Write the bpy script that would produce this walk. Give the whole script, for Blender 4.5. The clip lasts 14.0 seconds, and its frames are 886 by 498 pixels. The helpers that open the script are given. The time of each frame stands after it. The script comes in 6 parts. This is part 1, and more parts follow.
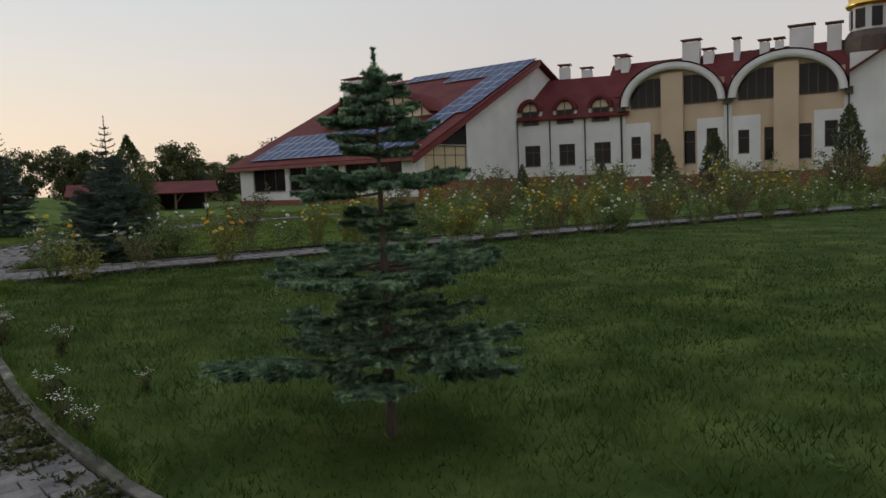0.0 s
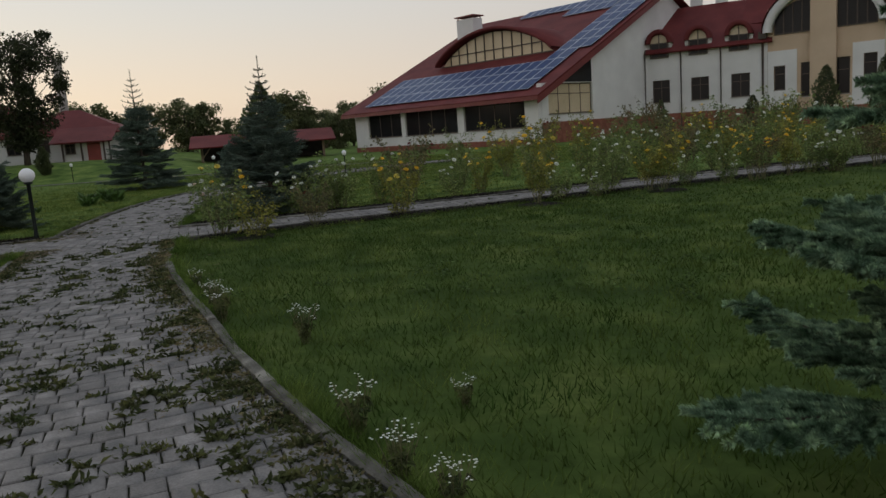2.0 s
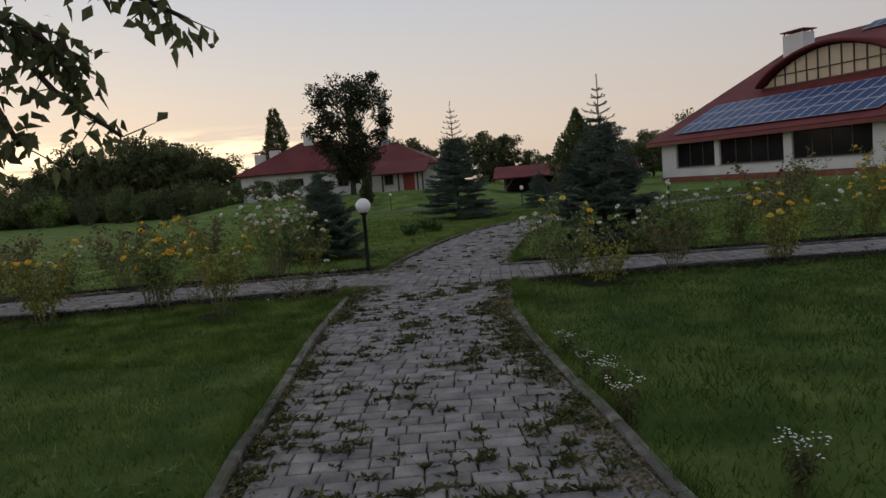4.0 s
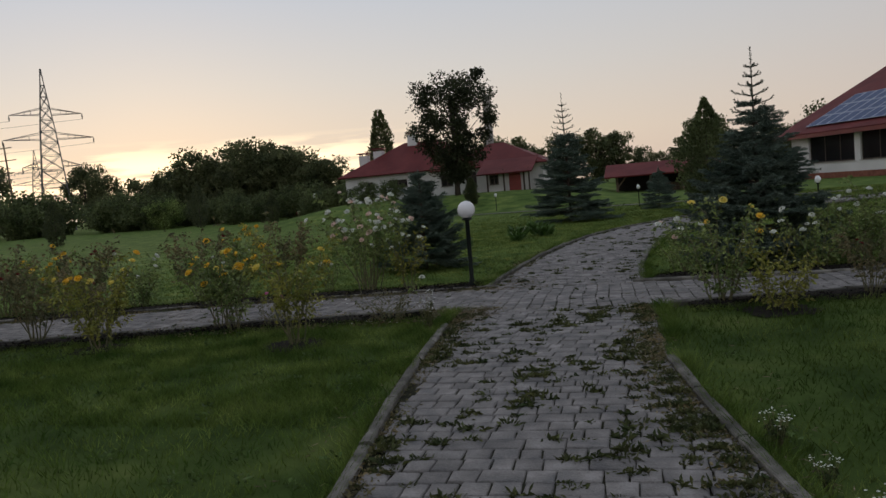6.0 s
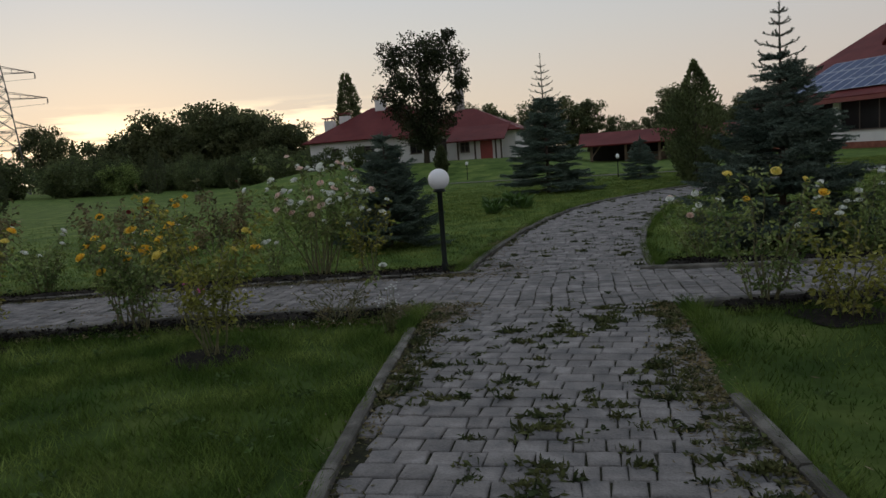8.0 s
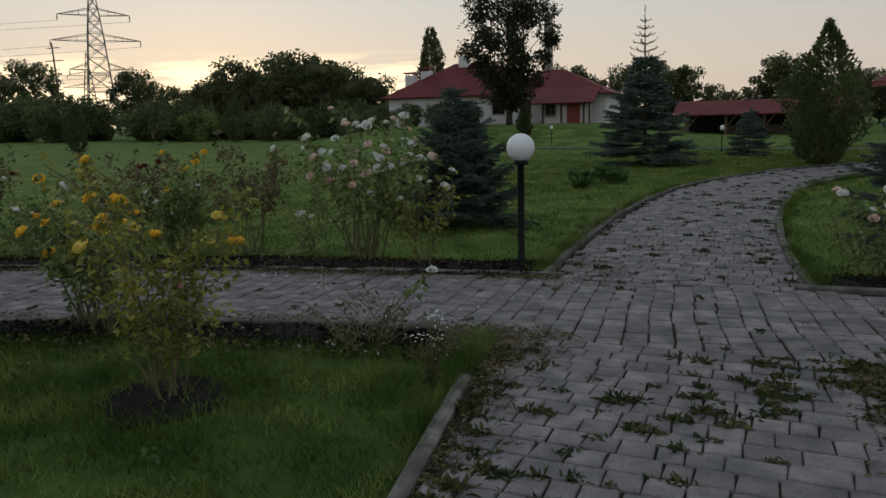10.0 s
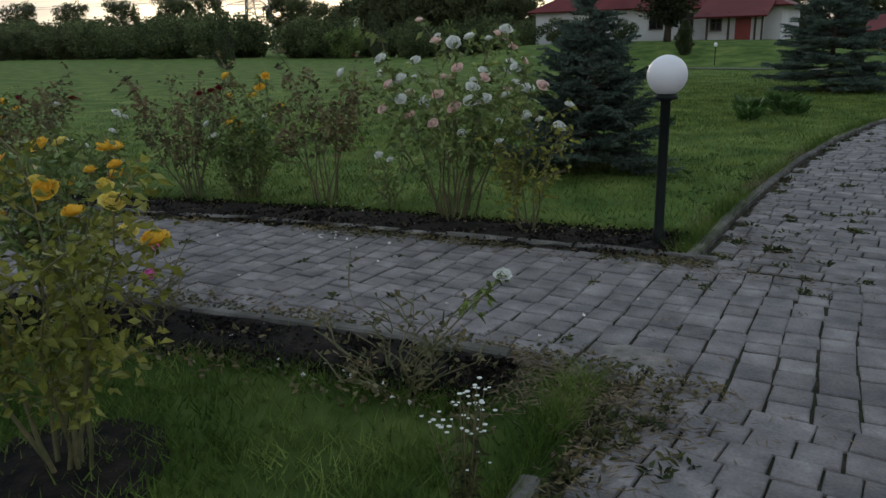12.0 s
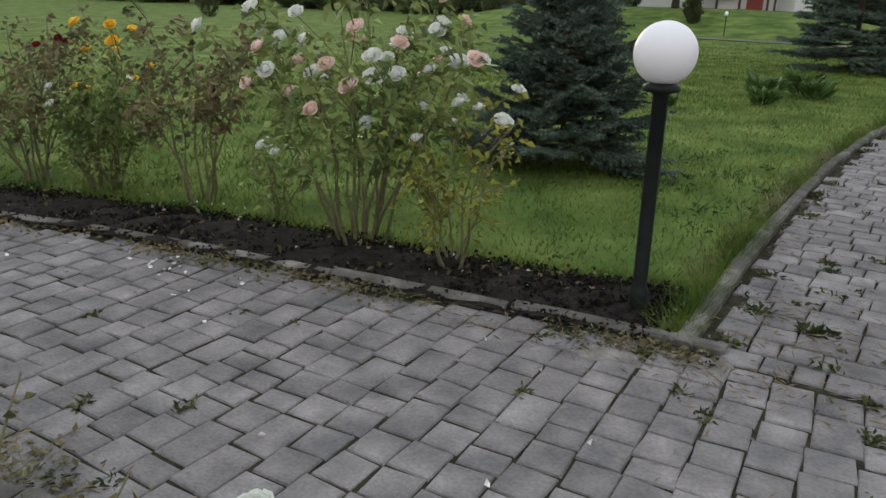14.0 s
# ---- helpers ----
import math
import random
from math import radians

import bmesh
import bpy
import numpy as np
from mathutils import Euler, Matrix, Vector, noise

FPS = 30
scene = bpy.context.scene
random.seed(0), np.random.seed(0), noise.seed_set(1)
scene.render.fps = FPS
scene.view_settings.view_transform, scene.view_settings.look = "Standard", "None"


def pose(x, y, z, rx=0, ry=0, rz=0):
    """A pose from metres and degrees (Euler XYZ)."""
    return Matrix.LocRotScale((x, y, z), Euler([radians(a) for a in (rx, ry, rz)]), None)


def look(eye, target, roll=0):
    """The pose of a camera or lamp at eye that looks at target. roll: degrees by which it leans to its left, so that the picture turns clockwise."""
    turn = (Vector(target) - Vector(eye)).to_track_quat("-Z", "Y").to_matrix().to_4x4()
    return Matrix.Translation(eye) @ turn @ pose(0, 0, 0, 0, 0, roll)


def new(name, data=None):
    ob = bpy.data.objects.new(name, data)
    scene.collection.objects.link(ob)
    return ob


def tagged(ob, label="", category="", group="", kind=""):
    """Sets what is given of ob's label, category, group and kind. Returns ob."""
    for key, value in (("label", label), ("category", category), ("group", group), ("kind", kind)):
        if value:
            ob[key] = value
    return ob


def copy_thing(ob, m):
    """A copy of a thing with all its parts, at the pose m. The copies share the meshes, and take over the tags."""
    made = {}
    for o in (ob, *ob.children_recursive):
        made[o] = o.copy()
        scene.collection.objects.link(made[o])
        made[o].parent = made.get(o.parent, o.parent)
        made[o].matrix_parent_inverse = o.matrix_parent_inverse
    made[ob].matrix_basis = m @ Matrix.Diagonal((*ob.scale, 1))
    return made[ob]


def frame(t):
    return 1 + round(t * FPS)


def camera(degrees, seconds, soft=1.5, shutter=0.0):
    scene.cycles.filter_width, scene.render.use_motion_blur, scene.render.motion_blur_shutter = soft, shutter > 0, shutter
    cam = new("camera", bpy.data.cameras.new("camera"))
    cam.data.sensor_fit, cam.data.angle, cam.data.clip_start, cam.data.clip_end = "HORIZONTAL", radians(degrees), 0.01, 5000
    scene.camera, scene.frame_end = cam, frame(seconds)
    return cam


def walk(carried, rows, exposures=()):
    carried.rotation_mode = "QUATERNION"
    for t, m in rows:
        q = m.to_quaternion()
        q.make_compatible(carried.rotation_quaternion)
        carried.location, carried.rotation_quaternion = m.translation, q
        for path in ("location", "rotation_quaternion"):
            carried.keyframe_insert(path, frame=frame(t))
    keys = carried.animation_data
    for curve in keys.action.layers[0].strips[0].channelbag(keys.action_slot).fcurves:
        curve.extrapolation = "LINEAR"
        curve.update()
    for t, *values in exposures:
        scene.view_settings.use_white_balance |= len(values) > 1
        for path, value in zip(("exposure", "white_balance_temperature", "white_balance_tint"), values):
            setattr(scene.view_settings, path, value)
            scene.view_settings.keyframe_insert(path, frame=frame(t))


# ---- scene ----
cam = camera(61.5, 14.0)
EXPOSURES = [(0.0, 0.46, 6580, 6), (0.5, 0.46, 6580, 5), (1.0, 0.45, 6620, 4), (1.5, 0.42, 6640, 4), (3.0, 0.26, 6480, 7), (4.2, 0.15, 6450, 9), (6.5, 0.15, 6380, 7), (8.2, 0.12, 6300, 5), (10.5, 0.1, 6200, 4), (11.2, 0.22, 6030, 2), (12.0, 0.48, 5960, 3), (12.8, 0.66, 6110, 3), (13.5, 1.0, 6550, 8), (14.0, 1.4, 6650, 7)]
PATH = [
    (0, (5.326, -17.535, 1.505), (6.04, -15.675, 1.321), -2.4),
    (0.5, (5.066, -17.03, 1.525), (6.24, -15.422, 1.328), -0.9),
    (1, (4.83, -16.353, 1.497), (5.71, -14.575, 1.241), -5.1),
    (1.2, (4.678, -16.09, 1.489), (5.31, -14.211, 1.227), -6.9),
    (1.5, (4.492, -15.696, 1.461), (4.965, -13.775, 1.167), -6.7),
    (2, (4.212, -15.229, 1.496), (4.661, -13.306, 1.179), -4.1),
    (2.5, (4.017, -14.642, 1.522), (4.321, -12.688, 1.219), -5.4),
    (3, (3.732, -14.094, 1.509), (3.866, -12.12, 1.216), -4.3),
    (3.5, (3.539, -13.643, 1.493), (3.495, -11.653, 1.295), -4.7),
    (4, (3.369, -13.106, 1.518), (3.072, -11.137, 1.338), -4.5),
    (4.2, (3.276, -12.915, 1.515), (2.893, -10.96, 1.336), -4.2),
    (6.3, (2.841, -10.865, 1.529), (2.268, -8.955, 1.374), -4.9),
    (6.5, (2.798, -10.705, 1.534), (2.231, -8.793, 1.381), -4.6),
    (7, (2.628, -10.202, 1.531), (2.126, -8.275, 1.347), -3.2),
    (7.5, (2.525, -9.705, 1.486), (2.148, -7.752, 1.278), -4.0),
    (8, (2.351, -9.231, 1.488), (1.859, -7.308, 1.24), -4.3),
    (8.2, (2.254, -9.018, 1.506), (1.741, -7.104, 1.235), -4.1),
    (10.3, (1.732, -6.757, 1.471), (0.993, -4.931, 1.124), -1.1),
    (10.5, (1.685, -6.577, 1.481), (0.883, -4.778, 1.137), -1.4),
    (11, (1.529, -6.101, 1.461), (0.669, -4.347, 1.032), -0.1),
    (11.5, (1.486, -5.622, 1.439), (0.626, -3.88, 0.963), -1.1),
    (12, (1.399, -5.192, 1.459), (0.385, -3.555, 0.92), -1.5),
    (12.5, (1.241, -4.751, 1.473), (0.199, -3.136, 0.922), 0.1),
    (13, (1.165, -4.233, 1.452), (0.141, -2.612, 0.883), -0.2),
    (13.5, (1.045, -3.754, 1.405), (0.036, -2.138, 0.798), 1.6),
    (14, (0.916, -3.289, 1.404), (-0.071, -1.672, 0.763), 1.2),
]
walk(cam, [(t, look(eye, target, roll)) for t, eye, target, roll in PATH],
     exposures=EXPOSURES)

# ---- world and light ----
SUNSET = math.radians(38)          # bearing of the sunset glow, left of +Y


def build_world():
    w = bpy.data.worlds.new("world")
    scene.world = w
    w.use_nodes = True
    nt = w.node_tree
    nt.nodes.clear()
    N, K = nt.nodes.new, nt.links.new
    out, bg = N("ShaderNodeOutputWorld"), N("ShaderNodeBackground")
    sky = N("ShaderNodeTexSky")
    sky.sky_type = "NISHITA"
    sky.sun_disc = False
    sky.sun_elevation = radians(3.0)
    sky.sun_rotation = -SUNSET
    sky.air_density, sky.dust_density, sky.ozone_density = 1.0, 3.0, 2.0
    co = N("ShaderNodeTexCoord")
    sep = N("ShaderNodeSeparateXYZ")
    K(co.outputs["Generated"], sep.inputs[0])
    # veil of thin evening cloud: warm at the horizon, grey-lavender above
    up = N("ShaderNodeValToRGB")
    K(sep.outputs["Z"], up.inputs[0])
    e = up.color_ramp.elements
    e[0].position, e[0].color = 0.0, (0.76, 0.56, 0.42, 1)
    e[1].position, e[1].color = 1.0, (0.46, 0.51, 0.60, 1)
    for p, c in ((0.06, (0.78, 0.63, 0.49, 1)), (0.15, (0.66, 0.61, 0.565, 1)), (0.27, (0.52, 0.55, 0.62, 1)), (0.5, (0.50, 0.54, 0.61, 1))):
        el = e.new(p)
        el.color = c
    # nearness to the sunset
    dot = N("ShaderNodeVectorMath")
    dot.operation = "DOT_PRODUCT"
    K(co.outputs["Generated"], dot.inputs[0])
    dot.inputs[1].default_value = (-math.sin(SUNSET), math.cos(SUNSET), 0.03)
    near = N("ShaderNodeMapRange")
    K(dot.outputs["Value"], near.inputs[0])
    near.inputs[1].default_value, near.inputs[2].default_value = 0.42, 1.0
    near.inputs[3].default_value, near.inputs[4].default_value = 0.0, 1.0
    cool = N("ShaderNodeValToRGB")
    K(sep.outputs["Z"], cool.inputs[0])
    c = cool.color_ramp.elements
    c[0].position, c[0].color = 0.0, (0.56, 0.455, 0.40, 1)
    c[1].position, c[1].color = 1.0, (0.41, 0.455, 0.54, 1)
    el = c.new(0.2)
    el.color = (0.485, 0.47, 0.485, 1)
    lit = N("ShaderNodeMix")
    lit.data_type = "RGBA"
    K(near.outputs[0], lit.inputs["Factor"]), K(cool.outputs[0], lit.inputs["A"]), K(up.outputs[0], lit.inputs["B"])
    # bright streaks of cloud low over the sunset
    mp = N("ShaderNodeMapping")
    mp.inputs["Scale"].default_value = (5, 5, 42)
    K(co.outputs["Generated"], mp.inputs[0])
    nz = N("ShaderNodeTexNoise")
    nz.inputs["Scale"].default_value, nz.inputs["Detail"].default_value = 1.6, 5
    K(mp.outputs[0], nz.inputs[0])
    st = N("ShaderNodeMapRange")
    K(nz.outputs["Fac"], st.inputs[0])
    st.inputs[1].default_value, st.inputs[2].default_value = 0.42, 0.54
    low = N("ShaderNodeMapRange")
    K(sep.outputs["Z"], low.inputs[0])
    low.inputs[1].default_value, low.inputs[2].default_value = 0.092, 0.062
    close = N("ShaderNodeMapRange")
    K(dot.outputs["Value"], close.inputs[0])
    close.inputs[1].default_value, close.inputs[2].default_value = 0.925, 0.975
    m1, m2 = N("ShaderNodeMath"), N("ShaderNodeMath")
    m1.operation = m2.operation = "MULTIPLY"
    K(st.outputs[0], m1.inputs[0]), K(low.outputs[0], m1.inputs[1])
    K(m1.outputs[0], m2.inputs[0]), K(close.outputs[0], m2.inputs[1])
    glow = N("ShaderNodeMix")
    glow.data_type = "RGBA"
    K(m2.outputs[0], glow.inputs["Factor"]), K(lit.outputs["Result"], glow.inputs["A"])
    glow.inputs["B"].default_value = (1.5, 1.18, 0.78, 1)
    sk = N("ShaderNodeVectorMath")
    sk.operation = "SCALE"
    K(sky.outputs[0], sk.inputs[0])
    sk.inputs["Scale"].default_value = 0.10
    mix = N("ShaderNodeMix")
    mix.data_type = "RGBA"
    mix.inputs["Factor"].default_value = 0.92
    K(sk.outputs[0], mix.inputs["A"]), K(glow.outputs["Result"], mix.inputs["B"])
    K(mix.outputs["Result"], bg.inputs[0])
    bg.inputs[1].default_value = 1.0
    K(bg.outputs[0], out.inputs[0])


build_world()
sun_data = bpy.data.lights.new("sun", "SUN")
sun_data.energy, sun_data.angle, sun_data.color = 0.35, radians(15), (1.0, 0.8, 0.6)
sun = new("sun", sun_data)
sun.matrix_world = look((0, 0, 30), (0.62 * 30, -0.78 * 30, 30 - 30 * math.tan(radians(6))))


# ---- materials ----
def material(name, c1, c2, rough=0.8, scale=6.0, bump=0.0, bscale=40.0, rand=0.0, metal=0.0, detail=4, c3=None, island=False, trans=0.0, coords="Object", spec=0.5, stretch=(1, 1, 1), grain_amt=0.18):
    """Two colours in broad patches, a finer grain over them, relief, and a little difference from piece to piece."""
    m = bpy.data.materials.new(name)
    m.use_nodes = True
    nt = m.node_tree
    N, K = nt.nodes.new, nt.links.new
    b = nt.nodes["Principled BSDF"]
    b.inputs["Roughness"].default_value, b.inputs["Metallic"].default_value = rough, metal
    b.inputs["Specular IOR Level"].default_value = spec
    co = N("ShaderNodeTexCoord")
    geo = N("ShaderNodeNewGeometry")
    mp = N("ShaderNodeMapping")
    mp.inputs["Scale"].default_value = stretch
    K(geo.outputs["Position"] if coords == "World" else co.outputs[coords], mp.inputs[0])
    n1, n2 = N("ShaderNodeTexNoise"), N("ShaderNodeTexNoise")
    n1.inputs["Scale"].default_value, n1.inputs["Detail"].default_value = scale, detail
    n2.inputs["Scale"].default_value, n2.inputs["Detail"].default_value = bscale, 3
    K(mp.outputs[0], n1.inputs[0]), K(mp.outputs[0], n2.inputs[0])
    r = N("ShaderNodeValToRGB")
    K(n1.outputs["Fac"], r.inputs[0])
    e = r.color_ramp.elements
    e[0].position, e[0].color = 0.33, (*c1, 1)
    e[1].position, e[1].color = 0.68, (*c2, 1)
    if c3:
        x = e.new(0.52)
        x.color = (*c3, 1)
    hsv = N("ShaderNodeHueSaturation")
    K(r.outputs[0], hsv.inputs["Color"])
    grain = N("ShaderNodeMapRange")
    K(n2.outputs["Fac"], grain.inputs[0])
    grain.inputs[1].default_value, grain.inputs[2].default_value = 0.25, 0.75
    grain.inputs[3].default_value, grain.inputs[4].default_value = 1 - grain_amt, 1 + grain_amt
    val = grain.outputs[0]
    if rand:
        if island:
            src = geo.outputs["Random Per Island"]
        else:
            src = N("ShaderNodeObjectInfo").outputs["Random"]
        rr = N("ShaderNodeMapRange")
        K(src, rr.inputs[0])
        rr.inputs[3].default_value, rr.inputs[4].default_value = 1 - rand, 1 + rand
        mu = N("ShaderNodeMath")
        mu.operation = "MULTIPLY"
        K(val, mu.inputs[0]), K(rr.outputs[0], mu.inputs[1])
        val = mu.outputs[0]
    K(val, hsv.inputs["Value"])
    K(hsv.outputs[0], b.inputs["Base Color"])
    if bump:
        bp = N("ShaderNodeBump")
        bp.inputs["Strength"].default_value, bp.inputs["Distance"].default_value = bump, 0.01
        K(n2.outputs["Fac"], bp.inputs["Height"])
        K(bp.outputs[0], b.inputs["Normal"])
    if trans:
        tr, ad = N("ShaderNodeBsdfTranslucent"), N("ShaderNodeMixShader")
        K(hsv.outputs[0], tr.inputs[0])
        ad.inputs[0].default_value = trans
        K(b.outputs[0], ad.inputs[1]), K(tr.outputs[0], ad.inputs[2])
        K(ad.outputs[0], nt.nodes["Material Output"].inputs[0])
    return m


M = {}
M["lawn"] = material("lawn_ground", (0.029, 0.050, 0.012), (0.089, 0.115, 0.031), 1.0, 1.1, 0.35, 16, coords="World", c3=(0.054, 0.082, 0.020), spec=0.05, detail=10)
def raise_along_y(m, y0, y1, gain):
    """Raises the lawn colour along Y, up to gain past y1, to tune its brightness."""
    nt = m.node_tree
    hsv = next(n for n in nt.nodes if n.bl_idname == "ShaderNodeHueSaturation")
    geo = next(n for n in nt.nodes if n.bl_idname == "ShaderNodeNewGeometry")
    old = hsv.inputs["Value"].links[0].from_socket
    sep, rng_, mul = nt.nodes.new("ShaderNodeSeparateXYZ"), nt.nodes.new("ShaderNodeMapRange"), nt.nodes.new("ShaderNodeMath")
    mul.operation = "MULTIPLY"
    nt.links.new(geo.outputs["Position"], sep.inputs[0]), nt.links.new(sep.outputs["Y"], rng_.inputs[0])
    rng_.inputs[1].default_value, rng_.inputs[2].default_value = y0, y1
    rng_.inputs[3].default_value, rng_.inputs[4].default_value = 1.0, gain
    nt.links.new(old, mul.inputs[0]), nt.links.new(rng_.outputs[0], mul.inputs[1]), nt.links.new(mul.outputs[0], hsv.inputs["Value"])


raise_along_y(M["lawn"], -1.0, 1.0, 1.75)
M["grass"] = material("grass_blade", (0.044, 0.084, 0.017), (0.198, 0.251, 0.069), 0.85, 1.7, rand=0.36, island=True, trans=0.3, coords="World", c3=(0.103, 0.150, 0.033), spec=0.03, detail=9)
# a darker and a paler blade tone, tuned by position on the lawn
M["grass_darker"] = material("darker_grass_blade", (0.033, 0.065, 0.014), (0.135, 0.177, 0.050), 0.85, 1.7, rand=0.36, island=True, trans=0.3, coords="World", c3=(0.065, 0.098, 0.022), spec=0.03, detail=9)
M["grass_paler"] = material("paler_grass_blade", (0.057, 0.092, 0.021), (0.247, 0.270, 0.078), 0.85, 1.7, rand=0.34, island=True, trans=0.3, coords="World", c3=(0.121, 0.161, 0.039), spec=0.03, detail=9)
M["weed"] = material("weed_leaf", (0.036, 0.052, 0.020), (0.108, 0.112, 0.042), 0.7, 6.0, rand=0.45, island=True, trans=0.2, coords="World", spec=0.15)
M["dry"] = material("dry_grass", (0.12, 0.095, 0.055), (0.20, 0.16, 0.10), 0.9, 3.0, rand=0.4, island=True, coords="World")
M["paver"] = material("concrete_paver", (0.121, 0.116, 0.116), (0.249, 0.233, 0.226), 0.85, 5.0, 0.9, 70, rand=0.18, coords="World", c3=(0.185, 0.171, 0.164), spec=0.3)
M["paver_far"] = material("concrete_paver_joined", (0.121, 0.116, 0.116), (0.249, 0.233, 0.226), 0.85, 5.0, 0.9, 70, rand=0.18, island=True, coords="World", c3=(0.185, 0.171, 0.164), spec=0.3)
M["joint"] = material("joint_soil", (0.020, 0.018, 0.014), (0.055, 0.047, 0.036), 1.0, 9.0, 0.9, 90, coords="World", c3=(0.032, 0.034, 0.018), spec=0.1)
M["kerb"] = material("concrete_kerb", (0.070, 0.068, 0.056), (0.215, 0.202, 0.178), 0.9, 5.5, 0.8, 110, rand=0.25, coords="World", c3=(0.120, 0.113, 0.10), spec=0.2)
M["soil"] = material("garden_soil", (0.007, 0.0065, 0.006), (0.026, 0.0215, 0.018), 1.0, 14.0, 1.0, 45, coords="World", spec=0.1)
M["sand"] = material("spilled_sand", (0.15, 0.14, 0.125), (0.27, 0.245, 0.22), 1.0, 14, 0.8, 120, coords="World", spec=0.1)
M["white"] = material("white_render", (0.61, 0.60, 0.60), (0.71, 0.70, 0.70), 0.85, 0.5, 0.15, 18, grain_amt=0.04)
M["tan"] = material("tan_render", (0.50, 0.37, 0.26), (0.58, 0.44, 0.32), 0.85, 0.5, 0.15, 18, grain_amt=0.04)
M["grey"] = material("grey_render", (0.27, 0.26, 0.24), (0.33, 0.31, 0.29), 0.85, 0.5, 0.15, 18)
M["brick"] = material("red_plinth_brick", (0.17, 0.055, 0.036), (0.26, 0.10, 0.065), 0.9, 3.0, 0.4, 14)
M["roof"] = material("red_metal_roof", (0.100, 0.022, 0.023), (0.145, 0.034, 0.033), 0.65, 0.6, 0.1, 5, spec=0.1, grain_amt=0.06)
M["rooftrim"] = material("dark_red_trim", (0.13, 0.020, 0.020), (0.17, 0.030, 0.028), 0.5, 1.0)
M["frame_dark"] = material("dark_window_frame", (0.05, 0.035, 0.028), (0.08, 0.055, 0.04), 0.5, 4.0)
M["glass"] = material("window_glass", (0.012, 0.012, 0.013), (0.02, 0.02, 0.022), 0.12, 0.5, spec=0.2, grain_amt=0.02)
# pale pane colour with the sky's reflection painted in
M["sky_pane"] = material("pale_sky_pane", (0.52, 0.42, 0.28), (0.64, 0.53, 0.37), 0.25, 0.4)
M["solar"] = material("solar_cell", (0.022, 0.045, 0.125), (0.030, 0.060, 0.165), 0.4, 3.0, spec=0.12, grain_amt=0.05)
M["alu"] = material("aluminium_rail", (0.42, 0.45, 0.52), (0.52, 0.55, 0.62), 0.5, 4.0, metal=0.2)
M["iron"] = material("dark_green_iron", (0.007, 0.010, 0.009), (0.014, 0.019, 0.016), 0.55, 8.0, 0.2, 60, spec=0.2)
M["globe"] = material("opal_globe", (0.86, 0.86, 0.88), (0.88, 0.88, 0.90), 0.35, 2.0, trans=0.2, grain_amt=0.01)
M["gold"] = material("gilded_metal", (0.75, 0.48, 0.10), (0.85, 0.58, 0.16), 0.25, 2.0, metal=1.0)
M["bark"] = material("spruce_bark", (0.06, 0.045, 0.035), (0.13, 0.10, 0.08), 0.95, 12, 1.0, 60, stretch=(1, 1, 0.25))
M["bark_dark"] = material("dark_bark", (0.03, 0.024, 0.018), (0.07, 0.055, 0.042), 0.95, 10, 1.0, 50, stretch=(1, 1, 0.25))
M["needle"] = material("blue_spruce_needles", (0.040, 0.084, 0.040), (0.36, 0.49, 0.29), 0.6, 12.0, rand=0.3, island=True, c3=(0.16, 0.245, 0.155), spec=0.2, trans=0.22)
M["needle_dark"] = material("dark_spruce_needles", (0.046, 0.074, 0.056), (0.150, 0.195, 0.155), 0.6, 3.0, rand=0.35, island=True, spec=0.2)
M["thuja"] = material("thuja_scale", (0.036, 0.052, 0.020), (0.085, 0.10, 0.036), 0.7, 2.0, rand=0.35, island=True, coords="World")
M["leaf_dark"] = material("dark_tree_leaf", (0.062, 0.080, 0.036), (0.160, 0.172, 0.078), 0.6, 0.6, rand=0.4, island=True, trans=0.42, coords="World", spec=0.2)
M["leaf_mid"] = material("tree_leaf", (0.062, 0.086, 0.036), (0.145, 0.17, 0.070), 0.6, 0.6, rand=0.4, island=True, trans=0.42, coords="World", spec=0.2)
M["leaf_bright"] = material("bright_shrub_leaf", (0.12, 0.17, 0.05), (0.24, 0.30, 0.095), 0.6, 0.6, rand=0.4, island=True, trans=0.4, coords="World", spec=0.2)
M["leaf_oak"] = material("oak_leaf", (0.018, 0.024, 0.012), (0.055, 0.064, 0.028), 0.6, 0.8, rand=0.4, island=True, trans=0.2, coords="World", spec=0.2)
M["rose_leaf"] = material("rose_leaf", (0.083, 0.132, 0.037), (0.248, 0.297, 0.097), 0.5, 3.0, rand=0.45, island=True, trans=0.3, coords="World", spec=0.3)
M["rose_leaf_yellow"] = material("yellowing_rose_leaf", (0.13, 0.15, 0.026), (0.29, 0.28, 0.058), 0.5, 3.0, rand=0.4, island=True, trans=0.3, coords="World", spec=0.3)
M["rose_leaf_brown"] = material("browning_rose_leaf", (0.080, 0.096, 0.044), (0.215, 0.165, 0.085), 0.6, 3.0, rand=0.4, island=True, trans=0.25, coords="World", spec=0.2)
M["rose_stem"] = material("rose_stem", (0.075, 0.090, 0.032), (0.165, 0.135, 0.070), 0.7, 10.0)
M["p_white"] = material("white_petal", (0.72, 0.74, 0.68), (0.86, 0.87, 0.83), 0.6, 20, trans=0.3, grain_amt=0.05)
M["p_pink"] = material("pale_pink_petal", (0.80, 0.58, 0.51), (0.89, 0.75, 0.68), 0.6, 20, trans=0.3, grain_amt=0.05)
M["p_yellow"] = material("yellow_petal", (0.82, 0.50, 0.04), (0.90, 0.66, 0.09), 0.6, 20, trans=0.3, grain_amt=0.05)
